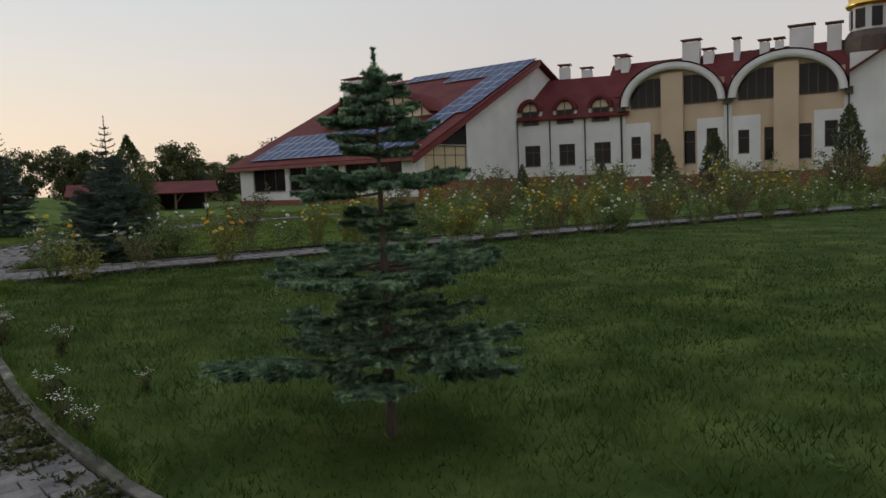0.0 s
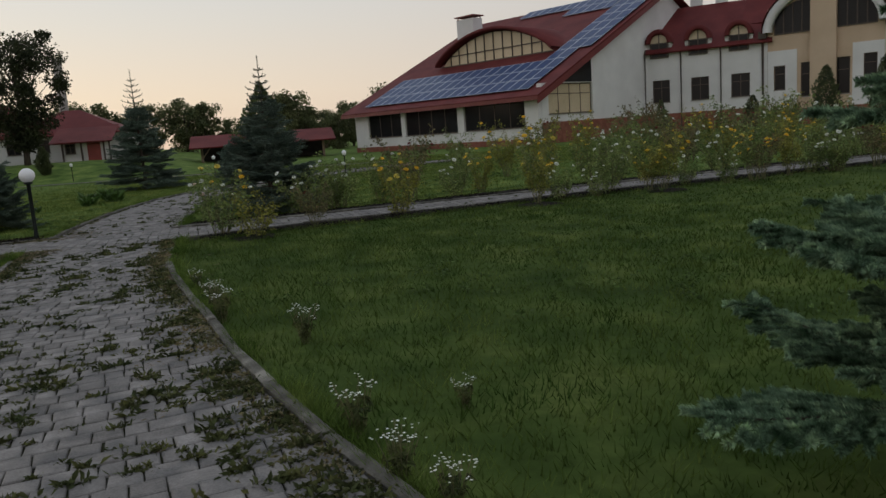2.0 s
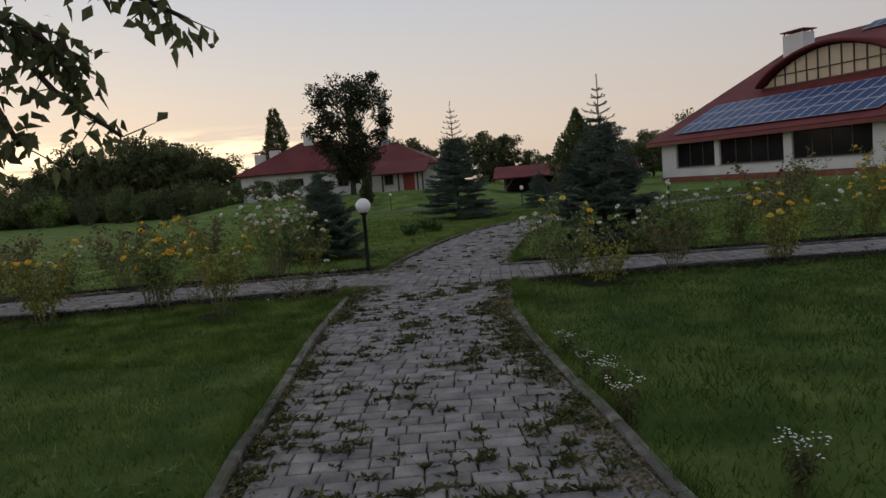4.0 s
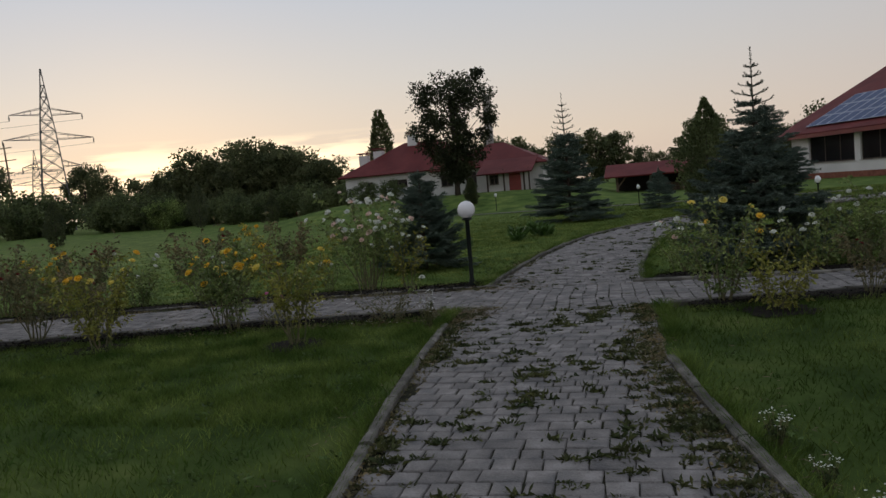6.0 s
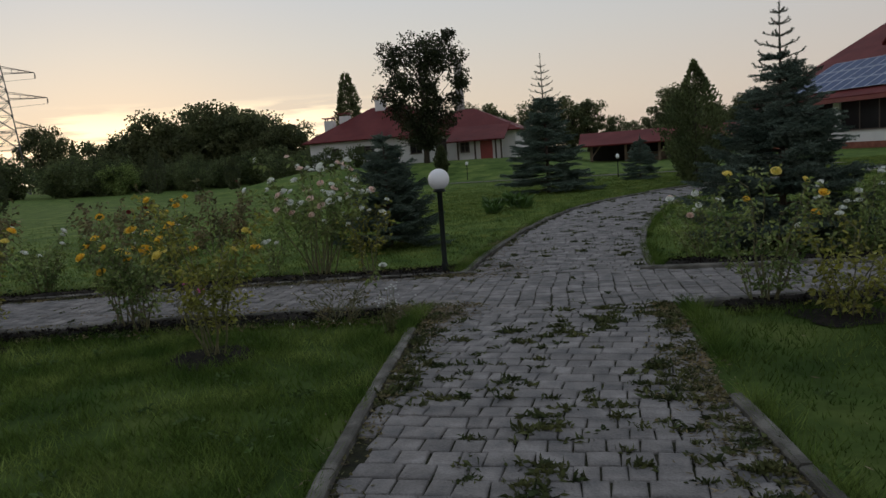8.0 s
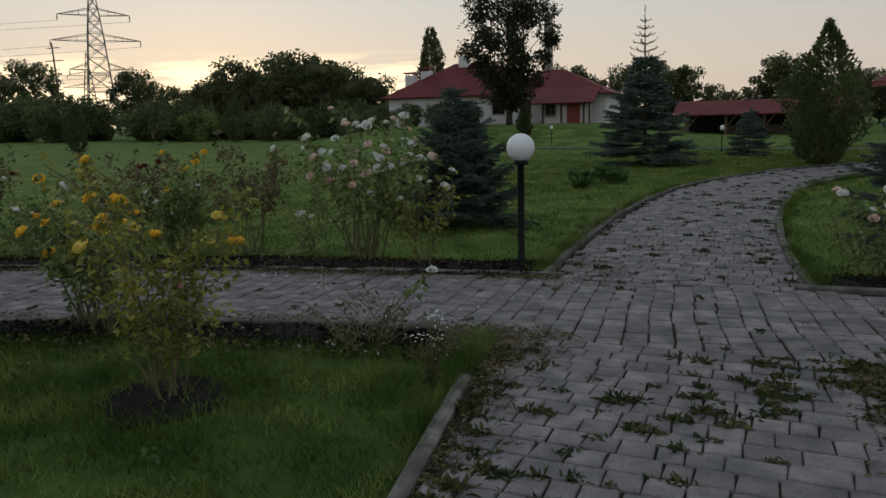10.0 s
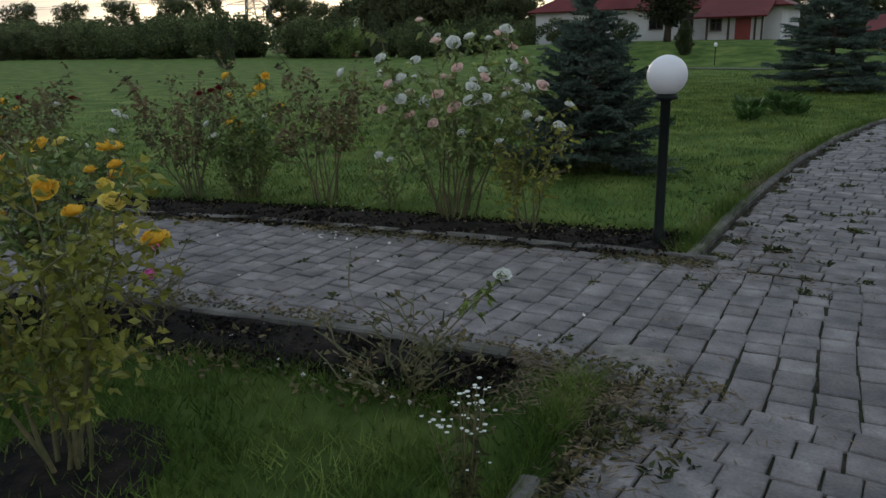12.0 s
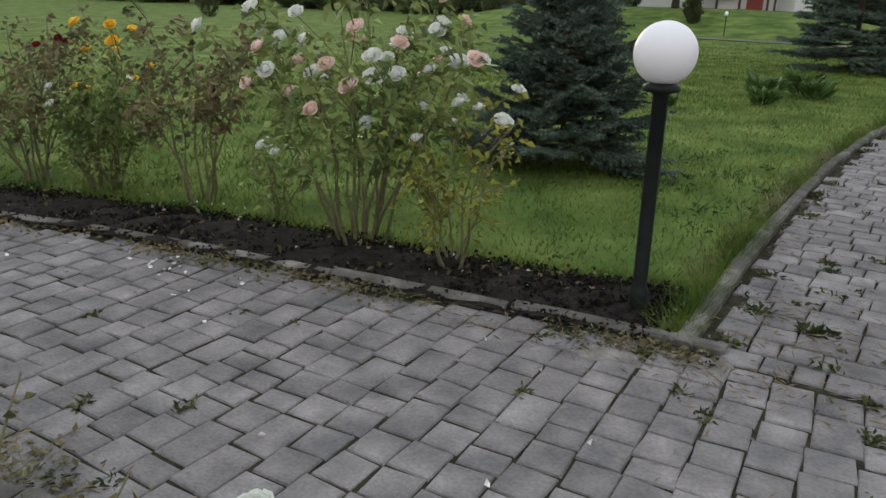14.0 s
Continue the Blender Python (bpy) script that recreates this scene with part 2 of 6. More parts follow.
M["p_lemon"] = material("lemon_petal", (0.75, 0.62, 0.12), (0.85, 0.74, 0.25), 0.6, 20, trans=0.3, grain_amt=0.05)
M["p_magenta"] = material("magenta_petal", (0.62, 0.13, 0.36), (0.75, 0.26, 0.50), 0.6, 20, trans=0.3, grain_amt=0.05)
M["p_red"] = material("dark_red_petal", (0.10, 0.006, 0.008), (0.18, 0.012, 0.014), 0.6, 20, trans=0.2, grain_amt=0.05)
M["steel"] = material("galvanised_steel", (0.10, 0.10, 0.10), (0.16, 0.155, 0.15), 0.6, 2.0, metal=0.4)
M["wood"] = material("weathered_timber", (0.10, 0.075, 0.05), (0.20, 0.15, 0.10), 0.9, 4.0, 0.5, 30, stretch=(1, 1, 0.2))
M["door_red"] = material("red_door_paint", (0.20, 0.035, 0.03), (0.26, 0.05, 0.04), 0.6, 2.0)
# near-black colour standing in for the shade inside openings
M["dark"] = material("interior_shade", (0.015, 0.013, 0.012), (0.03, 0.026, 0.022), 0.9, 2.0)


# ---- building blocks ----
def lin(a, b, n):
    return [a + (b - a) * i / (n - 1) for i in range(n)]


def mesh_object(name, data_verts, faces, mat, parent=None, label="", smooth=False):
    me = bpy.data.meshes.new(name)
    me.from_pydata([tuple(v) for v in data_verts] if not isinstance(data_verts, np.ndarray) else data_verts.tolist(), [], faces if not isinstance(faces, np.ndarray) else faces.tolist())
    me.materials.append(mat)
    if smooth:
        me.shade_smooth()
    ob = new(name, me)
    if parent:
        ob.parent = parent
    if label:
        ob["label"] = label
    return ob


def part(name, bm, mat, parent, label="", smooth=False):
    me = bpy.data.meshes.new(name)
    bmesh.ops.recalc_face_normals(bm, faces=bm.faces[:])
    bm.to_mesh(me)
    bm.free()
    me.materials.append(mat)
    if smooth:
        me.shade_smooth()
    ob = new(name, me)
    if parent:
        ob.parent = parent
    if label:
        ob["label"] = label
    return ob


def thing(name, m, label, category, group="", kind=""):
    ob = new(name)
    ob.matrix_world = m
    return tagged(ob, label, category, group, kind)


def box(bm, x0, y0, z0, x1, y1, z1, bevel=0.0):
    vs = [bm.verts.new(p) for p in ((x0, y0, z0), (x1, y0, z0), (x1, y1, z0), (x0, y1, z0), (x0, y0, z1), (x1, y0, z1), (x1, y1, z1), (x0, y1, z1))]
    fs = [bm.faces.new([vs[i] for i in q]) for q in ((3, 2, 1, 0), (4, 5, 6, 7), (0, 1, 5, 4), (1, 2, 6, 5), (2, 3, 7, 6), (3, 0, 4, 7))]
    if bevel:
        es = list({e for f in fs for e in f.edges})
        bmesh.ops.bevel(bm, geom=es, offset=bevel, segments=1, affect="EDGES")
    return bm


def prism(bm, outline, y0, y1):
    """A plate: an outline of (x, z), from y0 to y1."""
    a = [bm.verts.new((x, y0, z)) for x, z in outline]
    b = [bm.verts.new((x, y1, z)) for x, z in outline]
    n = len(a)
    bm.faces.new(a)
    bm.faces.new(b[::-1])
    for i in range(n):
        bm.faces.new((a[i], b[i], b[(i + 1) % n], a[(i + 1) % n]))
    return bm


def tube(bm, pts, radii, sides=6):
    """A tapered round bar along points."""
    rings = []
    pts = [Vector(p) for p in pts]
    for i, p in enumerate(pts):
        d = (pts[min(i + 1, len(pts) - 1)] - pts[max(i - 1, 0)]).normalized()
        a = d.orthogonal().normalized()
        b = d.cross(a)
        r = radii[i] if hasattr(radii, "__len__") else radii
        rings.append([bm.verts.new(p + r * (math.cos(k * math.tau / sides) * a + math.sin(k * math.tau / sides) * b)) for k in range(sides)])
    for r0, r1 in zip(rings, rings[1:]):
        # the orthogonal may flip between rings: match by the nearest start
        off = min(range(sides), key=lambda k: (r1[k].co - r0[0].co).length)
        for k in range(sides):
            bm.faces.new((r0[k], r0[(k + 1) % sides], r1[(k + 1 + off) % sides], r1[(k + off) % sides]))
    bm.faces.new(rings[0][::-1])
    bm.faces.new(rings[-1])
    return bm


def lathe(bm, profile, sides=24):
    """A turned shape: a profile of (radius, z)."""
    rings = [[bm.verts.new((r * math.cos(k * math.tau / sides), r * math.sin(k * math.tau / sides), z)) for k in range(sides)] for r, z in profile]
    for r0, r1 in zip(rings, rings[1:]):
        for k in range(sides):
            bm.faces.new((r0[k], r0[(k + 1) % sides], r1[(k + 1) % sides], r1[k]))
    bm.faces.new(rings[0][::-1])
    bm.faces.new(rings[-1])
    return bm


def spline(pts, n):
    """Points at n even steps of the index along a smooth curve through pts."""
    p = np.array(pts, float)
    q = np.vstack([2 * p[0] - p[1], p, 2 * p[-1] - p[-2]])
    out = []
    for u in lin(0, len(p) - 1, n):
        i = min(int(u), len(p) - 2)
        t = u - i
        a, b, c, d = q[i:i + 4]
        out.append(0.5 * (2 * b + (c - a) * t + (2 * a - 5 * b + 4 * c - d) * t * t + (3 * b - a - 3 * c + d) * t ** 3))
    return np.array(out)


def step01(v):
    v = np.clip(v, 0, 1)
    return v * v * (3 - 2 * v)


def ground_z(x, y):
    """The lawn's height: flat round the crossing, a grassy bank before the far house."""
    x, y = np.asarray(x, float), np.asarray(y, float)
    return -0.03 + 1.1 * step01((y - 31) / 9) * step01((2 - x) / 8) * step01((x + 27) / 8)


# ---- the paths' edges: pairs of points on both sides ----
MAIN = [((0.46, -2.28), (2.70, -2.30)), ((0.52, -3.30), (2.78, -3.45)), ((0.70, -4.60), (2.84, -4.65)), ((0.87, -5.75), (2.98, -5.68)), ((1.20, -7.55), (3.33, -7.40)),
        ((1.50, -9.15), (3.64, -8.80)), ((1.84, -10.6), (3.96, -10.2)), ((2.30, -12.2), (4.42, -11.8)), ((3.00, -14.3), (5.06, -13.5)),
        ((3.98, -16.4), (5.98, -15.3)), ((5.25, -18.7), (7.20, -17.3)), ((7.10, -21.0), (8.80, -19.4))]
CROSS = [((-14.0, -3.2), (-13.5, -5.3)), ((-9.0, -2.0), (-8.7, -4.05)), ((-5.6, -1.27), (-5.3, -3.32)), ((-3.9, -0.87), (-3.7, -2.96)), ((-2.6, -0.62), (-2.5, -2.62)), ((-0.9, -0.42), (-0.9, -2.34)),
         ((0.28, -0.27), (0.36, -2.24)), ((2.56, -0.33), (2.74, -2.26)), ((4.5, -0.30), (4.6, -1.88)), ((7.8, 0.05), (7.9, -1.40)), ((10.2, 0.32), (10.3, -1.08)), ((14.3, 0.78), (14.4, -0.60)),
         ((20.0, 1.30), (20.1, -0.10)), ((30.0, 2.1), (30.1, 0.65))]
FAR = [((0.33, -0.30), (2.54, -0.34)), ((0.34, 1.60), (2.48, 1.50)), ((0.46, 4.20), (2.56, 4.00)), ((0.80, 7.20), (2.92, 6.90)), ((1.50, 10.2), (3.50, 9.60)),
       ((2.85, 13.0), (4.70, 12.0)), ((4.9, 15.8), (6.4, 14.3)), ((8.2, 18.6), (9.3, 16.7)), ((14.0, 21.5), (14.6, 19.3))]


def edge(pairs, side, n=400):
    return spline([p[side] for p in pairs], n)


def inside_paths(x, y, grow=0.0):
    """Which points lie on a paved path."""
    hit = np.zeros(len(x), bool)
    for pairs in (MAIN, CROSS, FAR):
        a, b = edge(pairs, 0, 160), edge(pairs, 1, 160)
        mid, half = (a + b) / 2, np.linalg.norm(a - b, axis=1) / 2 + grow
        for i in range(0, len(x), 20000):
            s = slice(i, i + 20000)
            d = np.hypot(x[s, None] - mid[None, :, 0], y[s, None] - mid[None, :, 1])
            k = d.argmin(1)
            w = (b - a)[k] / np.linalg.norm((b - a)[k], axis=1)[:, None]
            off = np.c_[x[s] - mid[k, 0], y[s] - mid[k, 1]]
            across = np.abs((off * w).sum(1))
            along = np.abs((off * np.c_[-w[:, 1], w[:, 0]]).sum(1))
            hit[s] |= (across < half[k]) & (along < 0.5)
    return hit


# ---- ground ----
def build_ground():
    xs = np.r_[-2500, -900, -400, -200, np.arange(-120, 121, 4.0), 200, 400, 900, 2500]
    ys = np.r_[-2500, -900, -300, -120, -60, np.arange(-40, 28, 4.0), np.arange(28, 46, 1.5), np.arange(46, 141, 4.0), 200, 400, 900, 2500]
    gx, gy = np.meshgrid(xs, ys)
    v = np.c_[gx.ravel(), gy.ravel(), ground_z(gx.ravel(), gy.ravel())]
    n = len(xs)
    f = [(j * n + i, j * n + i + 1, (j + 1) * n + i + 1, (j + 1) * n + i) for j in range(len(ys) - 1) for i in range(n - 1)]
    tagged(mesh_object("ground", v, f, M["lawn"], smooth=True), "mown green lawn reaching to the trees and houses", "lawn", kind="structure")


build_ground()


def path_bed(name, pairs, z, label):
    a, b = edge(pairs, 0, 120), edge(pairs, 1, 120)
    v = [(*p, z + 0.0) for p in a] + [(*p, z) for p in b]
    f = [(i, i + 1, 121 + i, 120 + i) for i in range(119)]
    return tagged(mesh_object(name, v, f, M["joint"]), label, "path", kind="structure")


bed_main = path_bed("pavement_main", MAIN, -0.013, "weedy garden path of grey concrete pavers")
bed_cross = path_bed("pavement_cross", CROSS, -0.009, "crossing garden path of grey concrete pavers")
bed_far = path_bed("pavement_far", FAR, -0.017, "curving garden path of worn grey pavers")


def build_kerbs():
    """Concrete kerbstones a metre long along the lawns."""
    lines = (("kerb_1", MAIN, 0, 1, 0.03, 1.0), ("kerb_2", MAIN, 1, 0, 0.14, 1.0), ("kerb_3", FAR, 0, 1, 0.0, 0.92), ("kerb_4", FAR, 1, 0, 0.0, 0.92),
             ("kerb_5", CROSS, 0, 1, 0.0, 1.0), ("kerb_6", CROSS, 1, 0, 0.0, 1.0))
    rng = random.Random(3)
    meshes = []
    for k in range(4):
        bm = bmesh.new()
        ln, w = 0.485, 0.04
        segs = 4
        prof = [(-w, -0.16), (-w, -0.012), (-w + 0.014, 0.0), (w - 0.014, 0.0), (w, -0.012), (w, -0.16)]
        rings = []
        for i in range(segs + 1):
            x = -ln + 2 * ln * i / segs
            rings.append([bm.verts.new((x + rng.uniform(-.004, .004) * (0 < i < segs), y + rng.uniform(-.004, .004), z + (rng.uniform(-.005, .003) if z > -0.1 else 0))) for y, z in prof])
        for r0, r1 in zip(rings, rings[1:]):
            for i in range(5):
                bm.faces.new((r0[i], r0[i + 1], r1[i + 1], r1[i]))
        bm.faces.new(rings[0]), bm.faces.new(rings[-1][::-1])
        bmesh.ops.recalc_face_normals(bm, faces=bm.faces[:])
        me = bpy.data.meshes.new("kerb_stone")
        bm.to_mesh(me), bm.free()
        me.materials.append(M["kerb"])
        meshes.append(me)
    for name, pairs, side, other, start, stop in lines:
        host = tagged(new(name), "weathered concrete kerb edging the lawn", "kerb", kind="structure")
        a, b = edge(pairs, side, 900), edge(pairs, other, 900)
        out = (a - b) / np.linalg.norm(a - b, axis=1)[:, None]
        c = a + out * 0.04
        s = np.r_[0, np.cumsum(np.linalg.norm(np.diff(c, axis=0), axis=1))]
        d = s[-1] * start + (0.5 if name != "kerb_1" else 0.75)
        while d < s[-1] * stop:
            x, y = np.interp(d, s, c[:, 0]), np.interp(d, s, c[:, 1])
            x1, y1 = np.interp(d + 0.1, s, c[:, 0]), np.interp(d + 0.1, s, c[:, 1])
            skip = pairs is CROSS and ((side == 0 and 0.0 < x < 2.75) or (side == 1 and 0.2 < x < 2.9))
            if not skip:
                ob = new("kerb_stone", meshes[rng.randrange(4)])
                z = (0.045 if pairs is CROSS and side else 0.034 if pairs is CROSS else 0.038) + rng.uniform(-.01, .008)
                ob.matrix_world = pose(x + rng.uniform(-.006, .006), y + rng.uniform(-.006, .006), z, rng.uniform(-2, 2), rng.uniform(-.6, .6), math.degrees(math.atan2(y1 - y, x1 - x)) + rng.uniform(-.5, .5))
                ob.parent = host
            d += 0.985


def build_lamp(m, big=True):
    host = thing("garden_lamp", m, "dark green post with a white opal globe" if big else "low garden post with a small white globe", "garden lamp", "garden lamps")
    part("post", lathe(bmesh.new(), [(0.046, -0.1), (0.046, 0.10), (0.040, 0.12), (0.034, 0.14), (0.034, 1.02), (0.045, 1.03), (0.045, 1.045)], 14), M["iron"], host, "dark painted metal post", True)
    part("collar", lathe(bmesh.new(), [(0.075, 1.035), (0.08, 1.045), (0.08, 1.06), (0.06, 1.07), (0.06, 1.085)], 20), M["iron"], host, "black plastic collar", True)
    R, cz = 0.135, 1.195
    prof = [(R * math.sin(a), cz - R * math.cos(a)) for a in lin(0.42, math.pi - 0.01, 22)]
    part("globe", lathe(bmesh.new(), prof, 32), M["globe"], host, "white opal globe", True)
    return host


# ---- the large white house with red roofs ----
def wall_with_openings(bm, x0, x1, z0, z1, openings, thick=0.4, top=None):
    """A wall in the plane y=0 (outside towards -y). openings: (x0, x1, z0, z1). top: height along x, for gables."""
    xs = sorted({x0, x1, *[o[0] for o in openings], *[o[1] for o in openings], *([x0 + (x1 - x0) * i / 14 for i in range(15)] if top else [])})
    zs = sorted({z0, z1, *[o[2] for o in openings], *[o[3] for o in openings]})
    for xa, xb in zip(xs, xs[1:]):
        if xb - xa < 1e-4:
            continue
        run = None
        for za, zb in zip(zs, zs[1:]):
            mx, mz = (xa + xb) / 2, (za + zb) / 2
            free = not any(o[0] < mx < o[1] and o[2] < mz < o[3] for o in openings)
            if free:
                ta, tb = (zb, zb) if not top or zb < z1 else (top(xa), top(xb))
                if min(ta, tb) <= za:
                    ta, tb = max(ta, za + 0.001), max(tb, za + 0.001)
                prism(bm, [(xa, za), (xb, za), (xb, tb), (xa, ta)], 0, thick)
    bmesh.ops.remove_doubles(bm, verts=bm.verts[:], dist=0.0005)
    return bm


def window(host, x0, x1, z0, z1, cols=2, rows=2, depth=0.16, glass="glass", outline=None, y=0.0):
    """Frame, bars and panes set back in an opening."""
    w = new("window")
    w.parent = host
    f = 0.07
    bm = bmesh.new()
    for a in ((x0, z0, x1, z0 + f), (x0, z1 - f, x1, z1), (x0, z0 + f, x0 + f, z1 - f), (x1 - f, z0 + f, x1, z1 - f)):
        box(bm, a[0], y + depth, a[1], a[2], y + depth + 0.07, a[3])
    for i in range(1, cols):
        x = x0 + (x1 - x0) * i / cols
        box(bm, x - 0.03, y + depth + 0.004, z0 + f, x + 0.03, y + depth + 0.066, z1 - f)
    for j in range(1, rows):
        z = z0 + (z1 - z0) * j / rows if rows > 2 else z0 + (z1 - z0) * 0.66
        box(bm, x0 + f, y + depth + 0.006, z - 0.025, x1 - f, y + depth + 0.064, z + 0.025)
    part("window_frame", bm, M["frame_dark"], w, "dark brown window frame")
    part("pane", box(bmesh.new(), x0 + f, y + depth + 0.03, z0 + f, x1 - f, y + depth + 0.045, z1 - f), M[glass], w)
    part("window_sill", box(bmesh.new(), x0 - 0.06, y - 0.06, z0 - 0.05, x1 + 0.06, y + depth, z0), M["grey"], w)
    return w


def frame_at(p, ang):
    return pose(p[0], p[1], 0, 0, 0, ang)


def chimney(host, x, y, z0, z1, w=1.2, d=0.8):
    c = new("chimney")
    c.parent = host
    part("shaft", box(bmesh.new(), x - w / 2, y - d / 2, z0, x + w / 2, y + d / 2, z1 - 0.12), M["white"], c)
    bm = bmesh.new()
    for sx in (-1, 1):
        for sy in (-1, 1):
            box(bm, x + sx * (w / 2 - 0.1) - 0.04, y + sy * (d / 2 - 0.1) - 0.04, z1 - 0.12, x + sx * (w / 2 - 0.1) + 0.04, y + sy * (d / 2 - 0.1) + 0.04, z1 + 0.06)
    box(bm, x - w / 2 - 0.14, y - d / 2 - 0.14, z1 + 0.06, x + w / 2 + 0.14, y + d / 2 + 0.14, z1 + 0.14)
    part("chimney_cap", bm, M["rooftrim"], c, "dark red metal cap")


def drainpipe(host, x, y, z0, z1):
    part("drainpipe", tube(bmesh.new(), [(x, y, z0), (x, y, z1 - 0.35), (x - 0.02, y - 0.05, z1 - 0.1), (x, y - 0.12, z1)], 0.055, 8), M["frame_dark"], host, "dark brown drainpipe")


def roof_sheet(host, corners, mat, thick=0.12, name="roof", label=""):
    """A flat slab through corners given counter-clockwise seen from outside."""
    bm = bmesh.new()
    c = [Vector(p) for p in corners]
    n = (c[1] - c[0]).cross(c[-1] - c[0]).normalized() * thick
    a = [bm.verts.new(p) for p in c]
    b = [bm.verts.new(p - n) for p in c]
    bm.faces.new(a), bm.faces.new(b[::-1])
    for i in range(len(c)):
        j = (i + 1) % len(c)
        bm.faces.new((a[i], b[i], b[j], a[j]))
    return part(name, bm, mat, host, label)


HALL, HANG = (23.06, 33.81), -60.0


def build_hall():
    """The hall: its long eaves side along local -x from the corner, its gable along +y from the corner."""
    host = thing("assembly_hall", Matrix.Translation((0, 0, -0.09)) @ frame_at(HALL, HANG) @ Matrix.Diagonal((1.0, 1.0, 1.06, 1)), "white rendered hall with a red roof and solar panels", "building")
    L0, D, ez, pz, base = -21.5, 17.0, 3.55, 11.2, 0.45
    half = 34.0
    wins = [(-18.9, -14.5, 1.15, 3.0), (-14.0, -7.9, 1.15, 3.1), (-7.2, -1.2, 1.2, 3.15)]
    part("wall", wall_with_openings(bmesh.new(), L0 + 0.8, -0.0, base, ez - 0.15, wins), M["white"], host, "white rendered wall")
    part("plinth", box(bmesh.new(), L0 + 0.76, -0.06, -0.6, 0.06, 0.36, base - 0.003), M["brick"], host, "red brick plinth")
    for a in wins:
        window(host, *a, cols=max(2, round((a[1] - a[0]) / 1.5)), rows=1)
    # end wall on the far side and back, closing the body
    part("wall", box(bmesh.new(), L0 + 0.8, 0.42, -0.6, L0 + 1.2, half, ez - 0.15), M["white"], host)
    part("wall", box(bmesh.new(), L0 + 1.22, half - 0.4, -0.6, -0.42, half, ez - 0.15), M["white"], host)
    # gable wall, its outside towards +x
    g = new("gable_wall")
    g.parent = host
    g.matrix_local = pose(0, 0, 0, 0, 0, 90)
    big = (1.2, 6.5, 1.95, 4.6)
    slope = (pz - ez) / D

    def top(x):
        return min(ez + slope * x, pz - slope * (x - D)) - 0.25
    bm = wall_with_openings(bmesh.new(), 0.44, half, base, pz, [(big[0], big[1], big[2], 4.0)], top=top)
    part("wall", bm, M["white"], g, "white rendered gable wall")
    part("plinth", box(bmesh.new(), 0.44, -0.06, -0.6, half, 0.36, base + 1.0), M["brick"], g, "red brick plinth")
    # pale panes: reflected sky is part of their base colour
    window(g, big[0], big[1], big[2], 4.0, cols=4, rows=2, glass="sky_pane")
    # upper raked glazing over the big window
    bm = bmesh.new()
    prism(bm, [(3.0, 4.06), (6.4, 4.06), (6.4, 4.06 + slope * 3.4)], -0.03, -0.012)
    part("pane", bm, M["glass"], g)
    drainpipe(g, 13.7, -0.1, -0.2, 6.3)
    # roof: front slope, hip at the far end, back slope
    o = 0.7
    ze = ez - o * slope
    hipx = L0 + 0.2
    roof_sheet(host, [(L0 - 0.3, -o, ze), (0.6, -o, ze), (0.6, D, pz), (hipx, D, pz)], M["roof"], label="red metal roof slope")
    roof_sheet(host, [(0.6, half + o, ze), (L0 - 0.3, half + o, ze), (hipx, D, pz), (0.6, D, pz)], M["roof"])
    roof_sheet(host, [(L0 - 0.3, half + o, ze), (L0 - 0.3, -o, ze), (hipx, D, pz)], M["roof"])
    part("eaves_board", box(bmesh.new(), L0 - 0.3, -o - 0.03, ze - 0.32, 0.6, -o + 0.12, ze - 0.06), M["rooftrim"], host, "dark red eaves board")
    bm = bmesh.new()
    prism(bm, [(-o, ze - 0.55), (D, pz - 0.5), (D, pz - 0.14), (-o, ze - 0.14)], -0.62, -0.52)
    bo = part("bargeboard", bm, M["rooftrim"], host, "dark red bargeboard")
    bo.matrix_local = pose(0, 0, 0, 0, 0, 90)

    def on_roof(x, d, lift=0.0):
        """A place on the front slope: x along the eaves, d the run up the slope."""
        return Vector((x, d, ez + slope * d + lift))
    # solar panels: a long band over the eaves, a tall field by the gable, a band under the ridge
    pw, pl = 1.0, 1.66
    run = pl * math.cos(math.atan(slope))
    cells = [(x, 0.1 + (run + 0.03) * k) for x in np.arange(-20.2, -1.4, pw + 0.02) for k in range(3) if x > -20.0 + 0.25 * k]
    for k in range(3, 11):
        cells += [(x, 0.1 + (run + 0.03) * k) for x in (-2.9, -1.86, -0.82)[: 3 if k > 3 else 2]]
    cells += [(x, 0.1 + (run + 0.03) * k) for x in np.arange(-14.2, -3.4, pw + 0.02) for k in (9, 10) if k > 9 or x > -9]
    proto_v, proto_g = bpy.data.meshes.new("solar_panel"), bpy.data.meshes.new("cell_grid")
    h = math.atan(slope)
    bm = bmesh.new()
    box(bm, 0, 0, 0, pw, pl, 0.04)
    bm.to_mesh(proto_v), bm.free()
    proto_v.materials.append(M["solar"])
    bm = bmesh.new()
    for a in ((0, 0, pw, 0.035), (0, pl - 0.035, pw, pl), (0, 0.035, 0.035, pl - 0.035), (pw - 0.035, 0.035, pw, pl - 0.035)):
        box(bm, a[0], a[1], 0.0, a[2], a[3], 0.048)
    bm.to_mesh(proto_g), bm.free()
    proto_g.materials.append(M["alu"])
    for x, d in cells:
        p = new("solar_panel", proto_v)
        p.parent = host
        p.matrix_local = Matrix.Translation(on_roof(x, d, 0.1)) @ Matrix.Rotation(h, 4, "X")
        q = new("panel_frame", proto_g)
        q.parent = p
    # eyebrow dormer: a low curved roof with a band of arched glazing
    x0, x1, zb, rise, yb = -16.3, -3.3, 6.6, 2.2, (6.6 - ez) / slope
